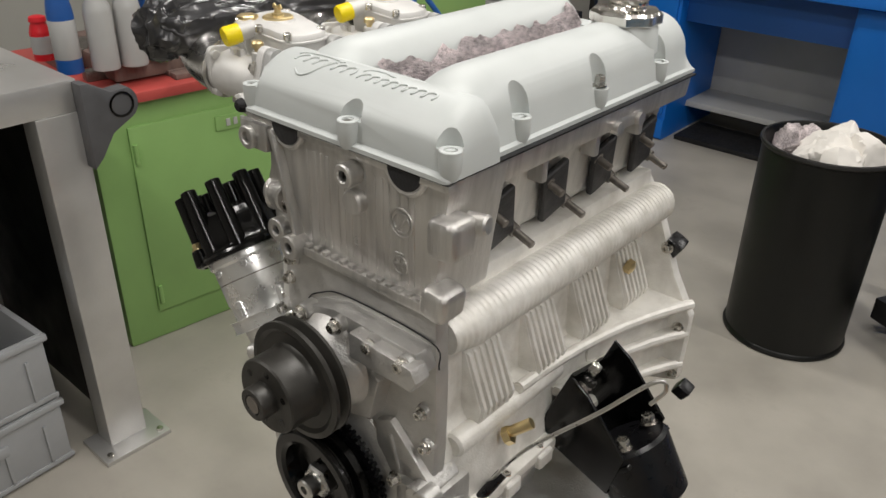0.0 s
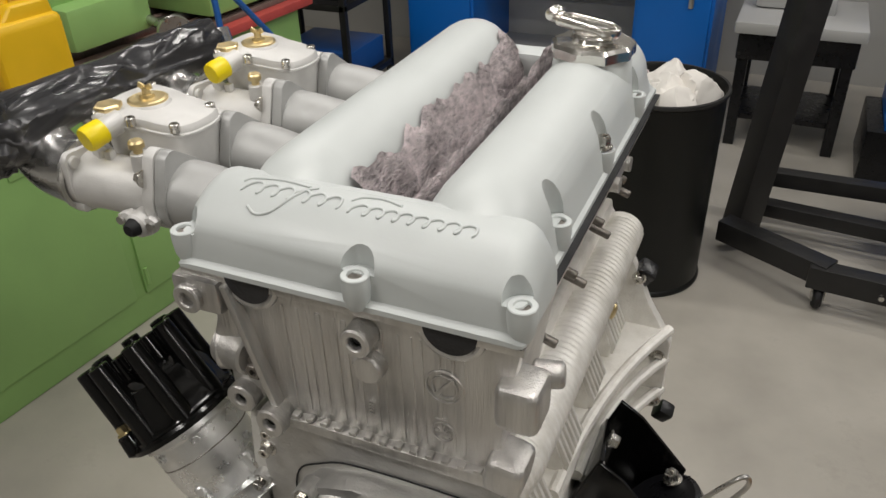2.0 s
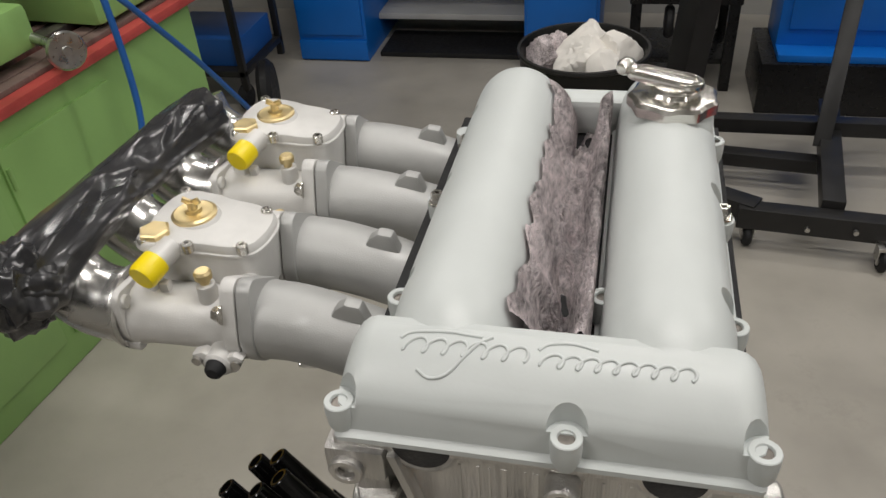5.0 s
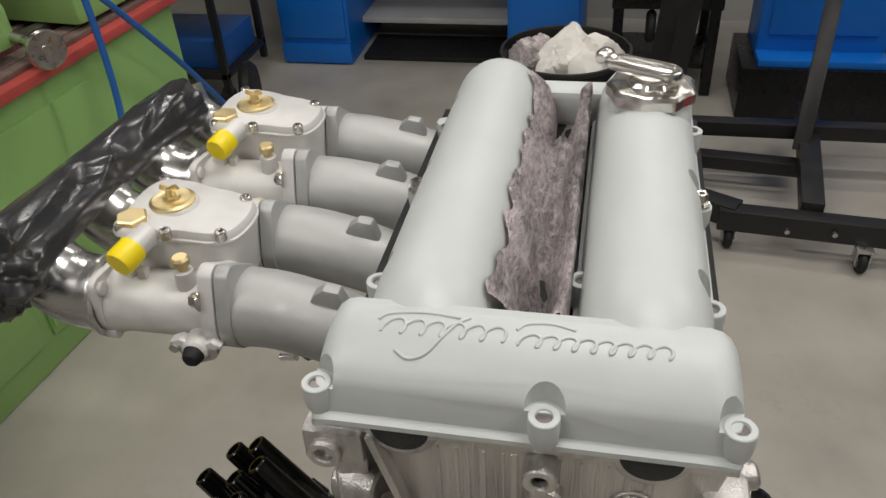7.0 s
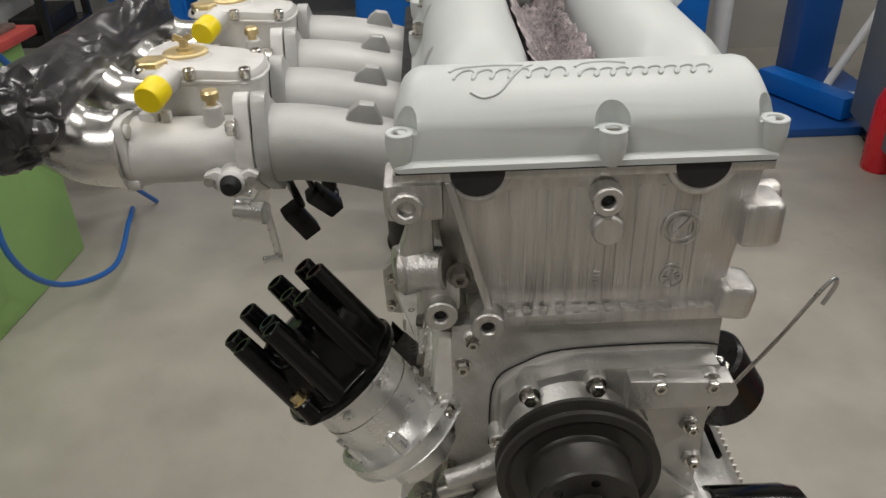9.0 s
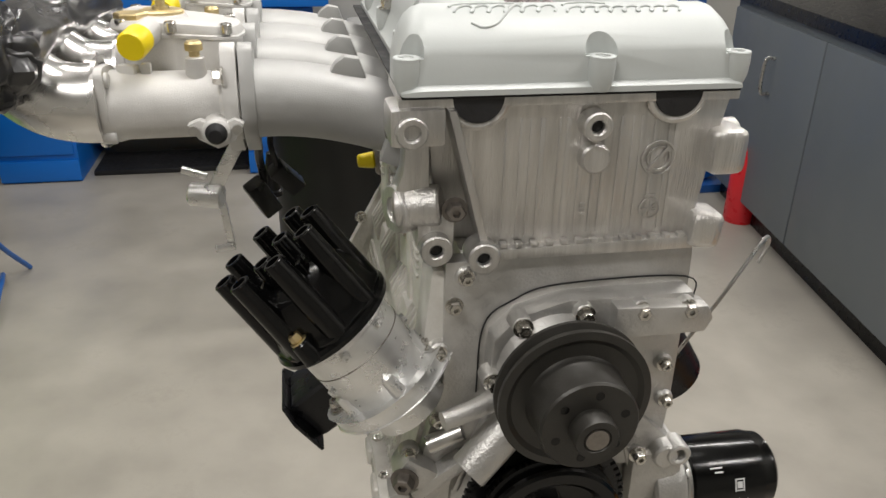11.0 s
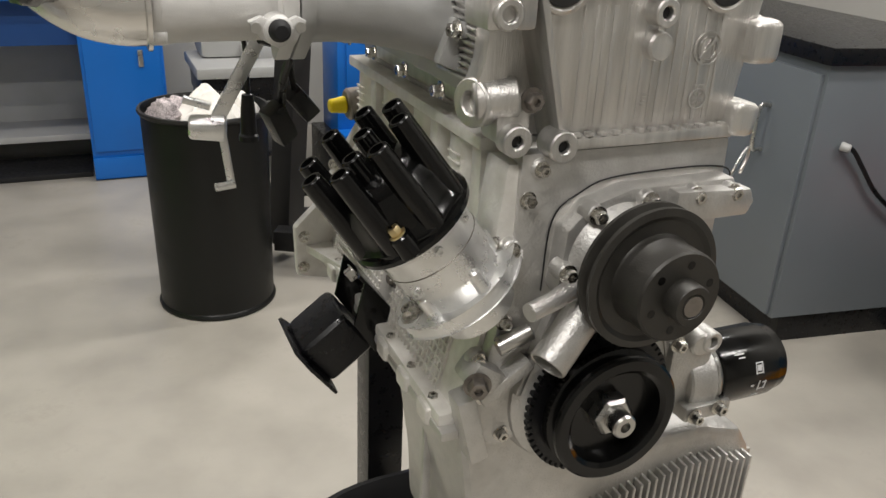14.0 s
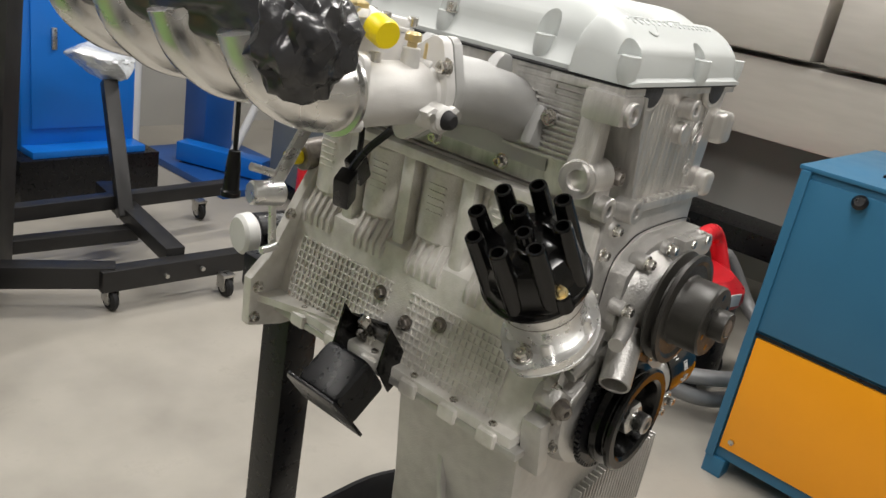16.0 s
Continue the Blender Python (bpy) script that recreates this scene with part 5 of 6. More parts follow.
tagged(part("floor_mat", box(B(), (-0.83, 3.53, 0.0135), (0.74, 0.30, 0.025), 0.005), M_RUBBER, None), "black ribbed rubber mat on the floor under the bench", "mat")
bm = box(B(), (-0.25, 3.55, 0.90), (0.30, 0.25, 0.06), 0.006)
tagged(part("pale_case", bm, M_LTGREY, None), "pale grey flat case on the blue workbench", "case")

# ---- green lathe ----
GA = 6.2
lathe_m = thing("metal_lathe", "green enamelled metalworking lathe with red chip tray", "lathe", (-1.555, 0.47, 0), -GA)
def L(bm, material, name, label="", parent=None):
    return part(name, bm, material, parent or lathe_m, label)
base = L(box(B(), (-0.30, 0.78, 0.385), (0.60, 1.56, 0.77), 0.012), M_GREEN, "pedestal")
for y0, y1 in ((0.10, 0.62), (0.66, 1.10)):
    d = L(box(B(), (0.004, (y0 + y1) / 2, 0.40), (0.012, y1 - y0, 0.60), 0.004), M_GREEN, "service_door", "", base)
    for z in (0.16, 0.62):
        part("hinge", rod(B(), (0.012, y0 + 0.012, z - 0.03), (0.012, y0 + 0.012, z + 0.03), 0.007), M_GREEN, d)
bm = box(B(), (0.013, 0.46, 0.655), (0.006, 0.20, 0.045), 0.002)
plate = L(bm, M_GREEN, "name_plate", "raised maker's plate with unreadable bars", base)
for i in range(6):
    part("plate_bar", box(B(), (0.0175, 0.40 + i * 0.024, 0.655), (0.004, 0.013, 0.022), 0.001), M_LTGREY, plate)
L(box(B(), (-0.30, 0.80, 0.785), (0.66, 1.62, 0.03), 0.006), M_RED, "chip_tray", "worn red steel chip tray")
for k, (bx, bw, bmat) in enumerate(((-0.030, 0.040, M_WOOD), (-0.085, 0.056, M_WOOD), (-0.215, 0.030, M_DARKSTEEL), (-0.255, 0.030, M_WOOD))):
    L(box(B(), (bx, 0.92, 0.808), (bw, 1.30, 0.016), 0.003), bmat, "bed_bar")
L(box(B(), (-0.36, 0.80, 0.83), (0.14, 1.50, 0.06), 0.006), M_DARKSTEEL, "lathe_bed")
L(box(B(), (-0.16, 0.80, 0.815), (0.04, 1.46, 0.03), 0.004), M_DARKSTEEL, "bed_way")
hs = L(box(B(), (-0.20, 1.34, 0.98), (0.38, 0.36, 0.30), 0.02), M_GREEN, "headstock")
L(box(B(), (-0.16, 0.83, 0.91), (0.22, 0.28, 0.12), 0.02), M_GREEN, "tailstock")
L(box(B(), (-0.20, 0.80, 1.05), (0.16, 0.26, 0.24), 0.03), M_GREEN, "tailstock_barrel")
bm = rod(B(), (-0.06, 0.955, 0.88), (0.055, 0.945, 0.855), 0.014)
lathe(bm, [(0, 0), (0.046, 0), (0.052, 0.006), (0.047, 0.014), (0.014, 0.012), (0.012, 0.020), (0, 0.020)], (0.055, 0.945, 0.855), (0.85, -0.5, 0.1), 32)
L(bm, M_STEEL, "hand_wheel")
rod_b = B()
rod(rod_b, (-0.10, 1.20, 0.93), (-0.02, 1.20, 0.93), 0.02)
L(rod_b, M_RUBBER, "control_knob")
L(box(B(), (-0.30, 0.30, 0.83), (0.46, 0.36, 0.05), 0.01), M_WOOD, "tool_board")

def bottle(at, r, h, body, top, label, category="bottle", neck=0.4):
    b = thing("spray_bottle", label, category, at)
    part("body", lathe(B(), [(0, 0), (r, 0), (r * 1.02, 0.006), (r, h * 0.62), (r * 0.92, h * 0.70), (r * neck, h * 0.84), (r * neck, h * 0.88), (0, h * 0.88)], (0, 0, 0), (0, 0, 1), 28), body, b)
    part("cap", lathe(B(), [(0, 0), (r * neck * 1.2, 0), (r * neck * 1.1, h * 0.10), (r * neck * 0.6, h * 0.13), (0, h * 0.13)], (0, 0, h * 0.875), (0, 0, 1), 20), top, b)
    if neck > 0.6:
        part("label_band", lathe(B(), [(r * 1.005, h * 0.15), (r * 1.02, h * 0.155), (r * 1.02, h * 0.55), (r * 1.005, h * 0.555)], (0, 0, 0), (0, 0, 1), 28), M_LTGREY, b)
    return b
zt = 0.856
bottle((-1.63, 0.49, zt), 0.033, 0.25, M_DKBLUE, M_REDPL, "blue and red aerosol spray can on the lathe", "spray can", 0.75)
bottle((-1.60, 0.575, zt), 0.036, 0.24, M_LTGREY, M_LTGREY, "grey plastic squeeze bottle on the lathe")
bottle((-1.585, 0.65, zt), 0.036, 0.24, M_LTGREY, M_LTGREY, "grey plastic squeeze bottle on the lathe")
bottle((-1.60, 0.73, zt), 0.033, 0.24, M_DKBLUE, M_YELLOW, "blue and yellow aerosol spray can on the lathe", "spray can", 0.75)
bottle((-1.67, 0.81, zt), 0.04, 0.20, M_WHITEPL, M_REDPL, "white plastic bottle with a red top on the lathe")
bottle((-1.80, 0.50, zt), 0.028, 0.12, M_REDPL, M_REDPL, "small red tin on the lathe", "tin", 0.7)
jerry = thing("jerry_can", "yellow plastic jerry can standing on the lathe", "can", (-1.45, 0.945, 0.86), -10)
jerry.scale = (0.82, 0.82, 0.82)
bm = box(B(), (0, 0, 0.10), (0.14, 0.22, 0.20), 0.03, (0, 0, 0), 4)
prism(bm, [(-0.08, 0.18), (-0.03, 0.24), (0.09, 0.24), (0.10, 0.18)], "x", -0.05, 0.05, 0.015, 3)
part("body", bm, M_YELLOWCAN, jerry)
part("cap", rod(B(), (0, -0.075, 0.22), (0, -0.085, 0.26), 0.024, bev=0.004), M_YELLOWCAN, jerry)
part("handle", tube(B(), smooth_path([(0, -0.02, 0.235), (0, 0.0, 0.265), (0, 0.06, 0.265), (0, 0.085, 0.235)], 6), 0.012, 12), M_YELLOWCAN, jerry)
for path in ([(-1.36, 1.36, 1.6), (-1.27, 1.41, 1.2), (-1.25, 1.42, 0.98), (-1.25, 1.42, 0.69), (-1.26, 1.36, 0.40), (-1.25, 1.52, 0.17), (-1.20, 1.80, 0.05), (-1.24, 2.10, 0.06), (-1.30, 2.30, 0.012)], [(-1.45, 1.30, 1.5), (-1.32, 1.42, 1.10), (-1.25, 1.52, 0.93), (-1.24, 1.75, 0.68), (-1.24, 1.95, 0.45), (-1.24, 2.16, 0.20), (-1.22, 2.35, 0.012)]):
    tagged(part("air_hose", tube(B(), smooth_path(path, 10), 0.009, 10), M_HOSEBLUE, None), "blue compressed air hose hanging in a loop by the lathe", "hose", "air hoses")
for k in range(3):
    tagged(part("red_hose", tube(B(), smooth_path([(-2.35 + 0.05 * k, 1.6, 1.6), (-2.30 + 0.06 * k, 1.5, 1.2), (-2.2 + 0.05 * k, 1.45, 1.02), (-2.05, 1.5 + 0.05 * k, 0.90)], 8), 0.008, 8), M_HOSERED, None), "thin red air hose looping behind the lathe", "hose", "red hoses")

# ---- shelf trolley between lathe and workbench ----
cart = thing("shelf_trolley", "dark steel shelf trolley loaded with trays and boxes", "trolley", (-1.90, 2.95, 0))
for z in (0.18, 0.55, 0.88):
    part("shelf", box(B(), (0, 0, z), (0.55, 0.45, 0.03), 0.004), M_FRAME, cart)
for x in (-0.26, 0.26):
    for y in (-0.21, 0.21):
        part("post", box(B(), (x, y, 0.50), (0.03, 0.03, 0.80), 0.003), M_FRAME, cart)
for x in (-0.24, 0.24):
    part("wheel", rod(B(), (x - 0.02, -0.19, 0.06), (x + 0.02, -0.19, 0.06), 0.06, bev=0.01), M_RUBBER, cart)
for k, (x, y, z, w, d, h, m, lab) in enumerate(((-0.1, 0, 0.62, 0.3, 0.3, 0.10, M_LTGREY, "grey plastic storage tray on the trolley"), (0.12, -0.05, 0.94, 0.22, 0.3, 0.09, M_REDPL, "red plastic parts box on the trolley"), (-0.15, -0.02, 0.945, 0.2, 0.28, 0.10, M_WOOD, "brown wooden box on the trolley"), (0.05, 0, 0.26, 0.4, 0.34, 0.13, M_DKBLUE, "dark blue storage box on the trolley"), (0.16, 0.0, 0.60, 0.16, 0.3, 0.07, M_RUBBER, "black tray on the trolley"))):
    tagged(part("storage_box", box(B(), (-1.90 + x, 2.95 + y, z), (w, d, h), 0.008), m, None), lab, "box")
bm = rod(B(), (-1.50, 2.60, 0.15), (-1.44, 2.62, 0.15), 0.15, bev=0.02, seg=36)
tagged(part("loose_wheel", bm, M_RUBBER, None), "worn dark wheel leaning by the trolley", "wheel")

# ---- grey steel bench and crates ----
sb = thing("steel_workbench", "brushed steel workbench with square legs and foot plates", "workbench", (-1.15, 0.17, 0))
part("worktop", box(B(), (-0.466, -0.547, 0.935), (0.86, 1.36, 0.07), 0.004), M_BENCH, sb)
leg = part("leg", box(B(), (-0.068, 0.080, 0.455), (0.07, 0.100, 0.89), 0.004), M_BENCH, sb)
part("foot_plate", box(B(), (-0.045, 0.080, 0.006), (0.13, 0.18, 0.012), 0.002), M_BENCH, leg)
for y in (0.010, 0.150):
    part("foot_bolt", lathe(B(), [(0.009, 0), (0.009, 0.007), (0, 0.008)], (0.000, y, 0.012), (0, 0, 1), 6), M_BOLT, leg)
part("leg", box(B(), (-0.78, 0.10, 0.45), (0.07, 0.12, 0.90), 0.003), M_BENCH, sb)
part("leg", box(B(), (-0.068, -1.10, 0.45), (0.07, 0.12, 0.90), 0.003), M_BENCH, sb)
# near-black sheets that close the end and back below the worktop
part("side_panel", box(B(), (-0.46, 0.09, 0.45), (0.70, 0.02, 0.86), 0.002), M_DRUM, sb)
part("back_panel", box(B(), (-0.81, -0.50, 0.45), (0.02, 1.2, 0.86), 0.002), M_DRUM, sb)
bk = thing("pipe_bracket", "dark grey steel clamp bracket with a round bore", "bracket", (-1.170, 0.306, 0.870))
bk.scale = (0.80, 0.80, 0.80)
bm = prism(B(), [(-0.02, 0.12), (0.0, 0.12), (0.06, 0.085)] + arc(0.085, 0.045, 0.05, 60, -70, 10) + [(0.05, -0.03), (0.01, -0.09), (-0.02, -0.12)], "x", -0.02, 0.03, 0.004)
bmesh.ops.transform(bm, matrix=pose(0, 0, 0), verts=bm.verts)
part("body", bm, M_BRACKET, bk)
part("bore", lathe(B(), [(0.034, 0), (0.036, 0.002), (0.030, 0.003), (0.028, -0.01), (0, -0.012)], (0.03, 0.085, 0.045), (1, 0, 0), 28), M_BLACKGLOSS, bk)
for k, z in enumerate((0.0, 0.192)):
    cr = thing("plastic_crate", "grey plastic stacking crate beside the steel bench", "crate", (-1.370, -0.090, z), 4, "stacked crates")
    cr.scale = (1, 1, 0.72)
    for sx in (-1, 1):
        part("side_wall", box(B(), (sx * 0.1455, 0, 0.135), (0.009, 0.40, 0.262), 0.003), M_CRATE, cr)
        part("end_wall", box(B(), (0, sx * 0.1955, 0.135), (0.28, 0.009, 0.262), 0.003), M_CRATE, cr)
        part("rim", box(B(), (sx * 0.151, 0, 0.252), (0.016, 0.418, 0.022), 0.004), M_CRATE, cr)
        part("rim", box(B(), (0, sx * 0.201, 0.252), (0.286, 0.016, 0.022), 0.004), M_CRATE, cr)
        part("foot_rim", box(B(), (sx * 0.149, 0, 0.020), (0.012, 0.410, 0.018), 0.004), M_CRATE, cr)
    part("bottom", box(B(), (0, 0, 0.012), (0.29, 0.39, 0.012), 0.003), M_CRATE, cr)
    part("grip", box(B(), (0.155, 0, 0.175), (0.008, 0.12, 0.04), 0.003), M_CRATE, cr)
    for i in range(4):
        part("rib", box(B(), (0.153, -0.15 + i * 0.1, 0.11), (0.006, 0.008, 0.16), 0.002), M_CRATE, cr)

# ---- engine hoist behind ----
ho = thing("engine_hoist", "black steel wheeled engine hoist with casters", "hoist", (0, 0, 0))
def beam(a, b, w, h, name="beam"):
    a, b = Vector(a), Vector(b)
    d = (b - a)
    bm = box(B(), (0, 0, d.length / 2), (w, h, d.length), 0.004)
    q = d.to_track_quat("Z", "Y").to_matrix().to_4x4()
    bmesh.ops.transform(bm, matrix=Matrix.Translation(a) @ q, verts=bm.verts)
    return part(name, bm, M_FRAME, ho)
beam((0.19, 2.22, 0.06), (0.34, 2.34, 1.75), 0.09, 0.09, "mast")
beam((0.14, 2.14, 0.12), (0.48, 1.96, 0.12), 0.07, 0.075)
beam((0.42, 1.955, 0.115), (1.05, 1.895, 0.115), 0.06, 0.075)
beam((0.15, 2.42, 0.20), (1.25, 2.42, 0.20), 0.055, 0.055)
beam((0.20, 2.36, 0.11), (0.74, 2.30, 0.11), 0.06, 0.05)
beam((0.70, 1.96, 0.15), (0.78, 2.62, 0.18), 0.07, 0.06)
beam((0.72, 2.34, 0.16), (0.78, 2.60, 0.62), 0.055, 0.055, "post")
for bx in (0.62, 0.76):
    part("pin", rod(B(), (bx, 1.915 - 0.03, 0.12), (bx, 1.915 - 0.042, 0.12), 0.008), M_STEEL, ho)
def caster(x, y):
    c = part("caster", rod(B(), (x - 0.014, y, 0.038), (x + 0.014, y, 0.038), 0.038, bev=0.008, seg=28), M_RUBBER, ho)
    bm = rod(B(), (x - 0.016, y, 0.038), (x + 0.016, y, 0.038), 0.018)
    box(bm, (x, y + 0.01, 0.085), (0.05, 0.06, 0.012), 0.003)
    box(bm, (x - 0.02, y + 0.005, 0.06), (0.004, 0.045, 0.05), 0.001)
    box(bm, (x + 0.02, y + 0.005, 0.06), (0.004, 0.045, 0.05), 0.001)
    part("fork", bm, M_STEEL, c)
for x, y in ((0.46, 1.95), (0.85, 1.86), (1.20, 2.57)):
    caster(x, y)

# machine with a light grey head behind the drum
dm = thing("bench_machine", "light grey machine head on a black cabinet stand", "machine", (0.26, 3.30, 0))
for sx in (-0.20, 0.20):
    for sy in (-0.18, 0.18):
        part("leg", box(B(), (sx, sy, 0.20), (0.045, 0.045, 0.40), 0.004), M_BLACK, dm)
part("apron", box(B(), (0, 0, 0.445), (0.46, 0.42, 0.11), 0.006), M_BLACK, dm)
part("lower_shelf", box(B(), (0, 0, 0.13), (0.40, 0.36, 0.025), 0.004), M_BLACK, dm)
part("wheel", rod(B(), (-0.08, -0.16, 0.30), (-0.04, -0.16, 0.30), 0.07, bev=0.012), M_RUBBER, dm)
part("table", box(B(), (0, 0, 0.525), (0.50, 0.46, 0.05), 0.012), M_LTGREY, dm)
part("head", box(B(), (-0.10, 0.10, 0.64), (0.20, 0.22, 0.18), 0.03), M_LTGREY, dm)
part("vice", box(B(), (0.05, 0.02, 0.58), (0.14, 0.12, 0.07), 0.012), M_LTGREY, dm)
part("vice_jaw", box(B(), (0.07, -0.01, 0.63), (0.10, 0.05, 0.05), 0.01), M_LTGREY, dm)
part("vice_screw", rod(B(), (0.02, -0.06, 0.585), (0.02, -0.10, 0.585), 0.022, bev=0.004), M_BLACK, dm)
part("lever", rod(B(), (0.03, 0.02, 0.62), (0.01, 0.0, 0.76), 0.010), M_BLACK, dm)

# blue cabinet on a black plinth, with a clear film bundle above it
bc = thing("blue_locker", "small bright blue steel locker on a black plinth", "cabinet", (0.88, 3.10, 0))
part("plinth", box(B(), (0, 0, 0.11), (0.62, 0.40, 0.22), 0.006), M_BLACK, bc)
part("body", box(B(), (0, 0.06, 0.60), (0.50, 0.26, 0.76), 0.006), M_BLUE, bc)
part("door", box(B(), (0, -0.075, 0.62), (0.42, 0.014, 0.60), 0.003), M_BLUE, bc)
part("ledge", box(B(), (0, -0.12, 0.235), (0.50, 0.12, 0.03), 0.004), M_BLUE, bc)
part("lock_handle", box(B(), (-0.12, -0.088, 0.70), (0.022, 0.014, 0.09), 0.004), M_STEEL, bc)
fb = crumple("plastic_film", (0.785, 2.62, 0.70), 0.15, M_CLEARFILM, "bundle of crinkled clear plastic film hung on the hoist post", 77, 0.5)
fb["category"] = "film"

# ---- vehicle lift post, white pipe ----
lp = thing("lift_post", "blue steel two-post vehicle lift column", "lift", (1.75, 3.35, 0))
part("column", box(B(), (0, 0, 1.5), (0.18, 0.20, 3.0), 0.01), M_DKBLUE, lp)
part("base", box(B(), (0.0, -0.2, 0.02), (0.60, 0.80, 0.04), 0.006), M_DKBLUE, lp)
part("arm", box(B(), (-0.1, -0.30, 0.10), (0.10, 0.50, 0.10), 0.006, (0, 0, 25)), M_BLUE, lp)
tagged(part("white_pipe", rod(B(), (1.35, 3.45, 0.0), (1.35, 3.45, 2.2), 0.045, bev=0.004), M_WHITEPL, None), "white plastic pipe standing by the wall", "pipe")
fe = thing("fire_extinguisher", "red metal fire extinguisher standing on the floor", "extinguisher", (1.70, 2.42, 0))
part("cylinder", lathe(B(), [(0, 0), (0.062, 0), (0.066, 0.01), (0.066, 0.28), (0.05, 0.33), (0.02, 0.35), (0, 0.35)], (0, 0, 0), (0, 0, 1), 28), M_REDPL, fe)
part("valve", box(B(), (0, 0, 0.375), (0.03, 0.07, 0.05), 0.006), M_BLACK, fe)

# ---- slate grey cabinets along the east side ----
gc = thing("grey_cabinet", "slate grey steel cabinet run with bar handles", "cabinet", (1.485, 1.09, 0), -8.5)
part("body", box(B(), (0.30, 0.85, 0.50), (0.60, 1.70, 0.80), 0.006), M_GREYCAB, gc)
part("plinth", box(B(), (0.33, 0.85, 0.05), (0.56, 1.66, 0.10), 0.003), M_BLACK, gc)
part("top", box(B(), (0.30, 0.85, 0.925), (0.64, 1.74, 0.05), 0.004), M_BLACK, gc)
for k, hy in ((0, 0.20), (1, 1.22)):
    d = part("cabinet_door", box(B(), (-0.006, 0.43 + k * 0.84, 0.49), (0.016, 0.83, 0.76), 0.003), M_GREYCAB, gc)
    part("bar_handle", tube(B(), smooth_path([(-0.014, hy, 0.60), (-0.05, hy, 0.61), (-0.05, hy, 0.73), (-0.014, hy, 0.74)], 6), 0.007, 10), M_STEEL, d)
gp = thing("grey_console", "slate grey machine console with sloped black panel", "machine", (2.35, 1.18, 0))
part("body", box(B(), (0, 0, 0.45), (0.75, 0.40, 0.90), 0.01), M_GREYCAB, gp)
part("panel", box(B(), (-0.05, -0.05, 1.0), (0.5, 0.35, 0.20), 0.02, (25, 0, 0)), M_BLACK, gp)
part("knob", rod(B(), (-0.2, -0.20, 0.62), (-0.2, -0.23, 0.62), 0.025, bev=0.005), M_BLACK, gp)
cord = tagged(part("power_cord", tube(B(), smooth_path([(1.58, 1.060, 0.667), (1.61, 1.050, 0.655), (1.66, 1.045, 0.600), (1.74, 1.030, 0.510), (1.88, 1.010, 0.420), (2.05, 0.985, 0.370)], 8), 0.007, 8), M_BLACK, None), "black power cord hanging on the grey cabinet end", "cord")
part("plug", rod(B(), (1.575, 1.070, 0.668), (1.590, 1.045, 0.664), 0.014, 0.012, 16, 0.003), M_LTGREY, cord, "pale grey plug")

# ---- stainless counter along the far east side ----
st = thing("stainless_counter", "brushed stainless steel counter with open lower shelf", "counter", (2.55, 0.10, 0))
part("top_box", box(B(), (0.20, 0.45, 0.98), (0.60, 2.2, 0.30), 0.008), M_STAINLESS, st)
part("lower_panel", box(B(), (0.35, 0.45, 0.62), (0.30, 2.2, 0.40), 0.004), M_WALL, st)
part("shelf", box(B(), (0.22, 0.45, 0.40), (0.56, 2.2, 0.10), 0.004), M_BLACK, st)
part("leg", rod(B(), (-0.06, 1.30, 0.0), (-0.06, 1.30, 0.84), 0.02), M_STAINLESS, st)
for k in range(2):
    part("lid_panel", box(B(), (0.10, -0.10 + k * 1.1, 1.30), (0.50, 1.06, 0.30), 0.02), M_STAINLESS, st)
part("black_beam", box(B(), (0.30, 0.45, 1.55), (0.30, 2.2, 0.06), 0.004), M_BLACK, st)

# ---- vacuum cleaner ----
vc = thing("vacuum_cleaner", "red and black drum vacuum cleaner with grey hose", "vacuum cleaner", (1.90, 0.60, 0), 20)
vc.scale = (1.15, 1.15, 1.12)
part("base", lathe(B(), [(0, 0.05), (0.15, 0.05), (0.17, 0.07), (0.17, 0.22), (0.16, 0.30), (0, 0.30)], (0, 0, 0), (0, 0, 1), 36), M_BLACK, vc)
part("lid", lathe(B(), [(0.172, 0.30), (0.176, 0.31), (0.172, 0.34), (0.13, 0.375), (0.08, 0.38), (0, 0.375)], (0, 0, 0), (0, 0, 1), 36), M_REDPL, vc)
part("handle", tube(B(), smooth_path([(-0.15, 0.10, 0.33), (-0.12, 0.03, 0.45), (0.0, -0.02, 0.49), (0.12, -0.05, 0.45), (0.15, -0.10, 0.33)], 8), 0.027, 14), M_REDPL, vc)
part("badge", box(B(), (-0.10, -0.145, 0.335), (0.05, 0.004, 0.04), 0.001, (0, 0, -35)), M_WHITEPL, vc)
for a in (0.4, 2.0, 3.6, 5.2):
    part("wheel", rod(B(), (0.16 * math.cos(a), 0.16 * math.sin(a), 0.04), (0.19 * math.cos(a), 0.19 * math.sin(a), 0.04), 0.04, bev=0.006), M_RUBBER, vc)
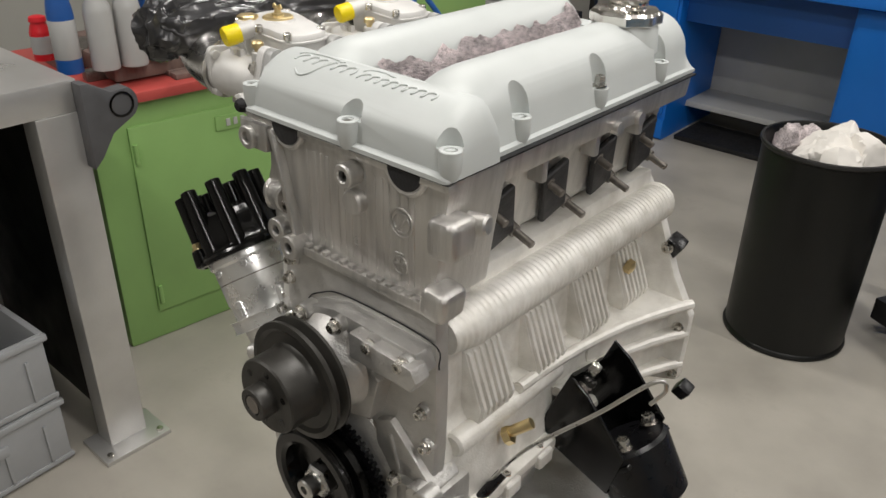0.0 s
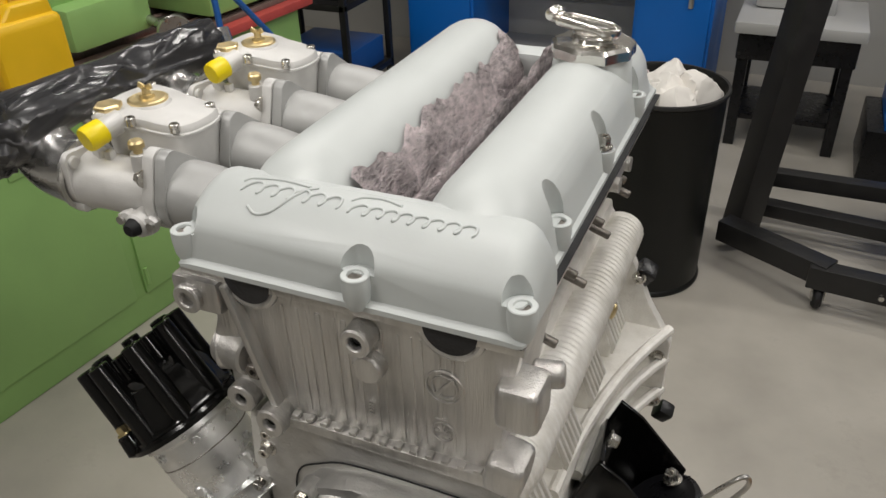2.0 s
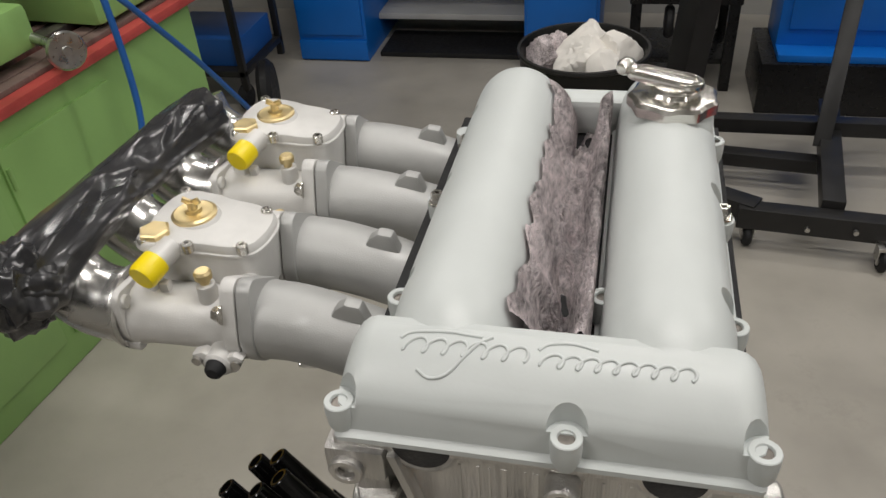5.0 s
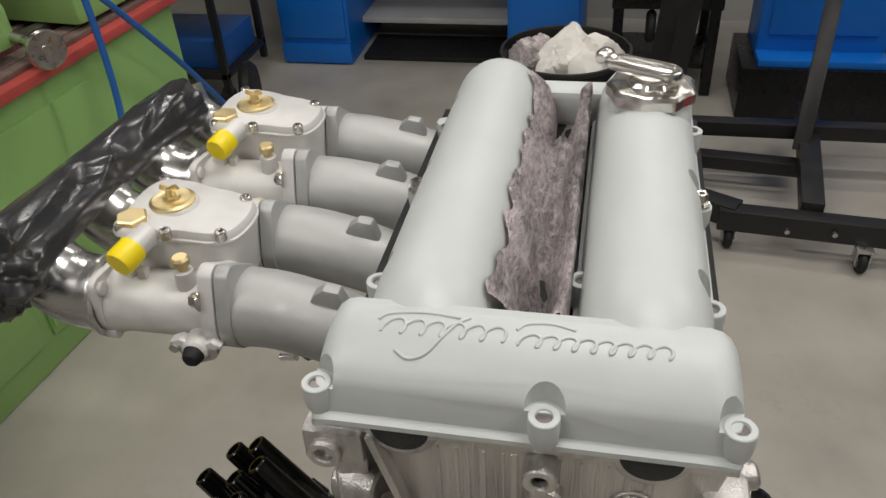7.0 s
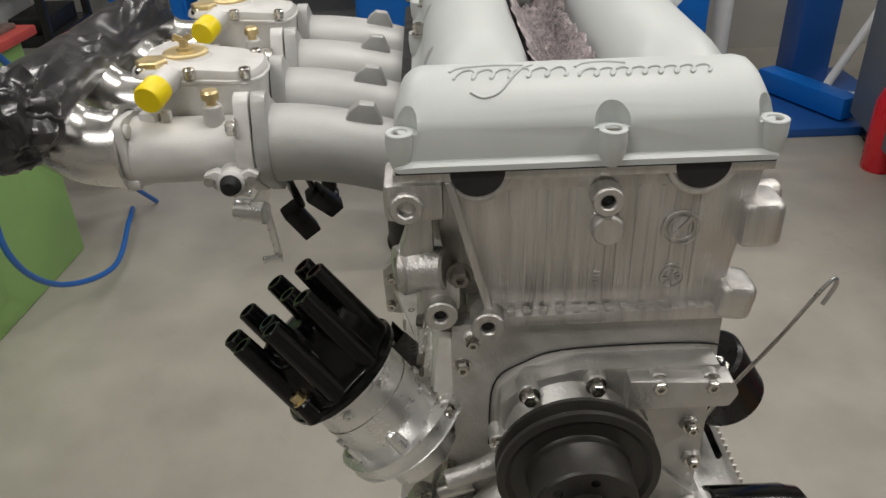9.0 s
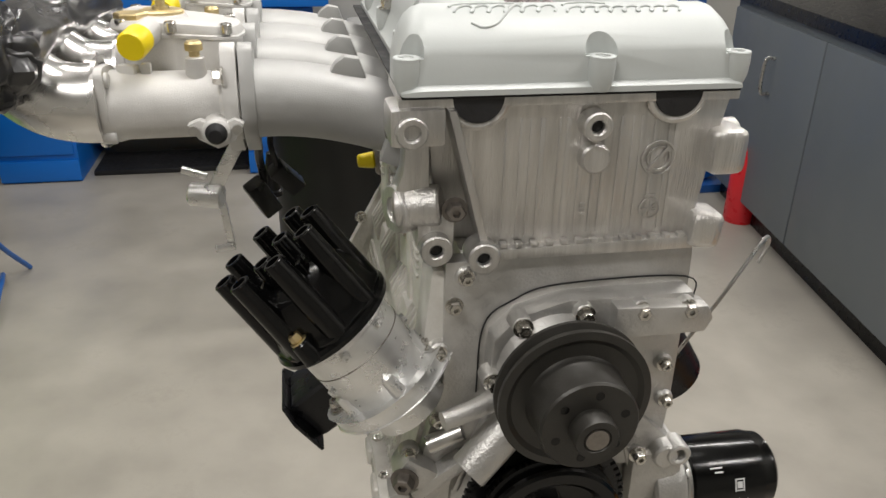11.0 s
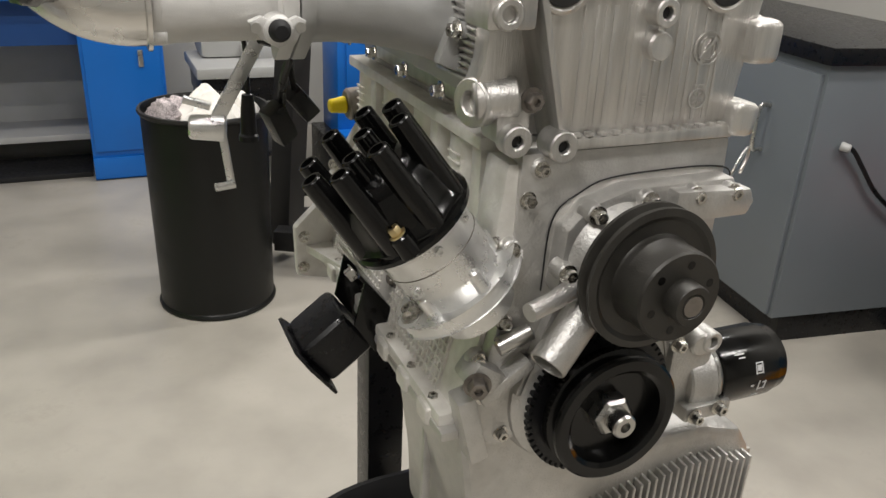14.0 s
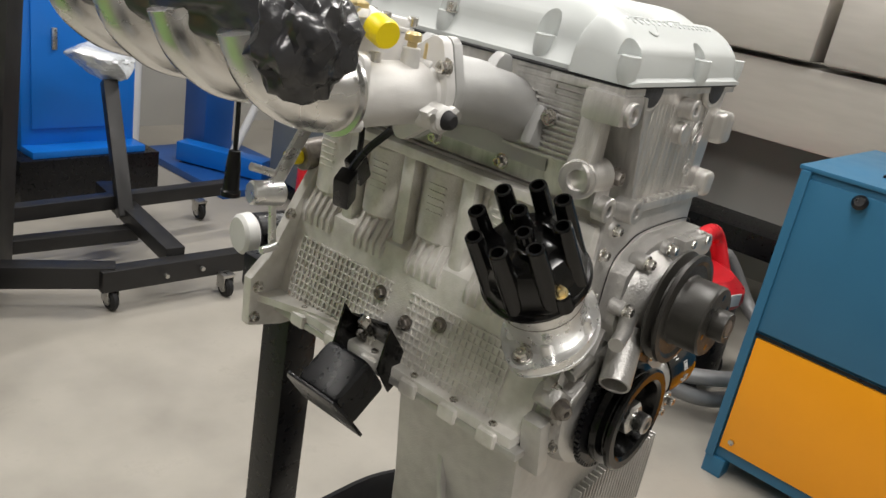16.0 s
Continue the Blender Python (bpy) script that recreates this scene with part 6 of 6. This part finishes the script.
bm = tube(B(), smooth_path([(0.14, -0.08, 0.26), (0.26, -0.10, 0.36), (0.26, -0.22, 0.20), (0.02, -0.30, 0.17), (-0.24, -0.22, 0.16), (-0.30, 0.02, 0.12), (-0.28, -0.14, 0.08), (-0.05, -0.30, 0.06), (0.22, -0.26, 0.05)], 22), 0.024, 12)
part("hose", bm, M_HOSEGREY, vc)

# ---- teal and orange machine ----
tm = thing("teal_machine", "teal and orange enamelled steel machine cabinet", "machine", (1.40, 0.22, 0), -3)
part("frame", box(B(), (0.33, -0.45, 0.50), (0.64, 0.90, 0.88), 0.006), M_TEAL, tm)
part("foot", box(B(), (0.03, -0.03, 0.03), (0.06, 0.06, 0.06), 0.004), M_TEAL, tm)
part("foot", box(B(), (0.03, -0.86, 0.03), (0.06, 0.06, 0.06), 0.004), M_TEAL, tm)
part("lower_panel", box(B(), (0.004, -0.45, 0.28), (0.012, 0.84, 0.36), 0.003), M_ORANGE, tm)
part("upper_panel", box(B(), (0.004, -0.45, 0.70), (0.008, 0.86, 0.44), 0.003), M_TEAL, tm)
part("panel_gap", box(B(), (-0.001, -0.45, 0.470), (0.004, 0.85, 0.008)), M_BLACK, tm)
part("edge_post", box(B(), (0.000, -0.012, 0.50), (0.014, 0.026, 0.88), 0.003), M_TEAL, tm)
part("top_lid", box(B(), (0.33, -0.45, 0.946), (0.66, 0.92, 0.012), 0.003), M_TEAL, tm)
part("black_panel", box(B(), (0.36, -0.45, 0.955), (0.40, 0.60, 0.008), 0.002), M_BLACK, tm)
part("knob", lathe(B(), [(0, 0), (0.016, 0), (0.020, 0.012), (0.012, 0.022), (0, 0.022)], (0.0, -0.16, 0.90), (-1, 0, 0.4), 20), M_BLACK, tm)
for y in (-0.06, -0.84):
    part("panel_screw", rod(B(), (-0.002, y, 0.13), (-0.008, y, 0.13), 0.008), M_STEEL, tm)

# white folding stand by the lift
ws = thing("white_stand", "white painted tubular stand leaning by the lift", "stand", (1.95, 3.20, 0))
part("leg", rod(B(), (-0.12, 0.05, 0.02), (0.20, 0.0, 0.75), 0.022), M_WHITEPL, ws)
part("foot", rod(B(), (-0.30, 0.08, 0.025), (0.12, -0.10, 0.025), 0.022), M_WHITEPL, ws)
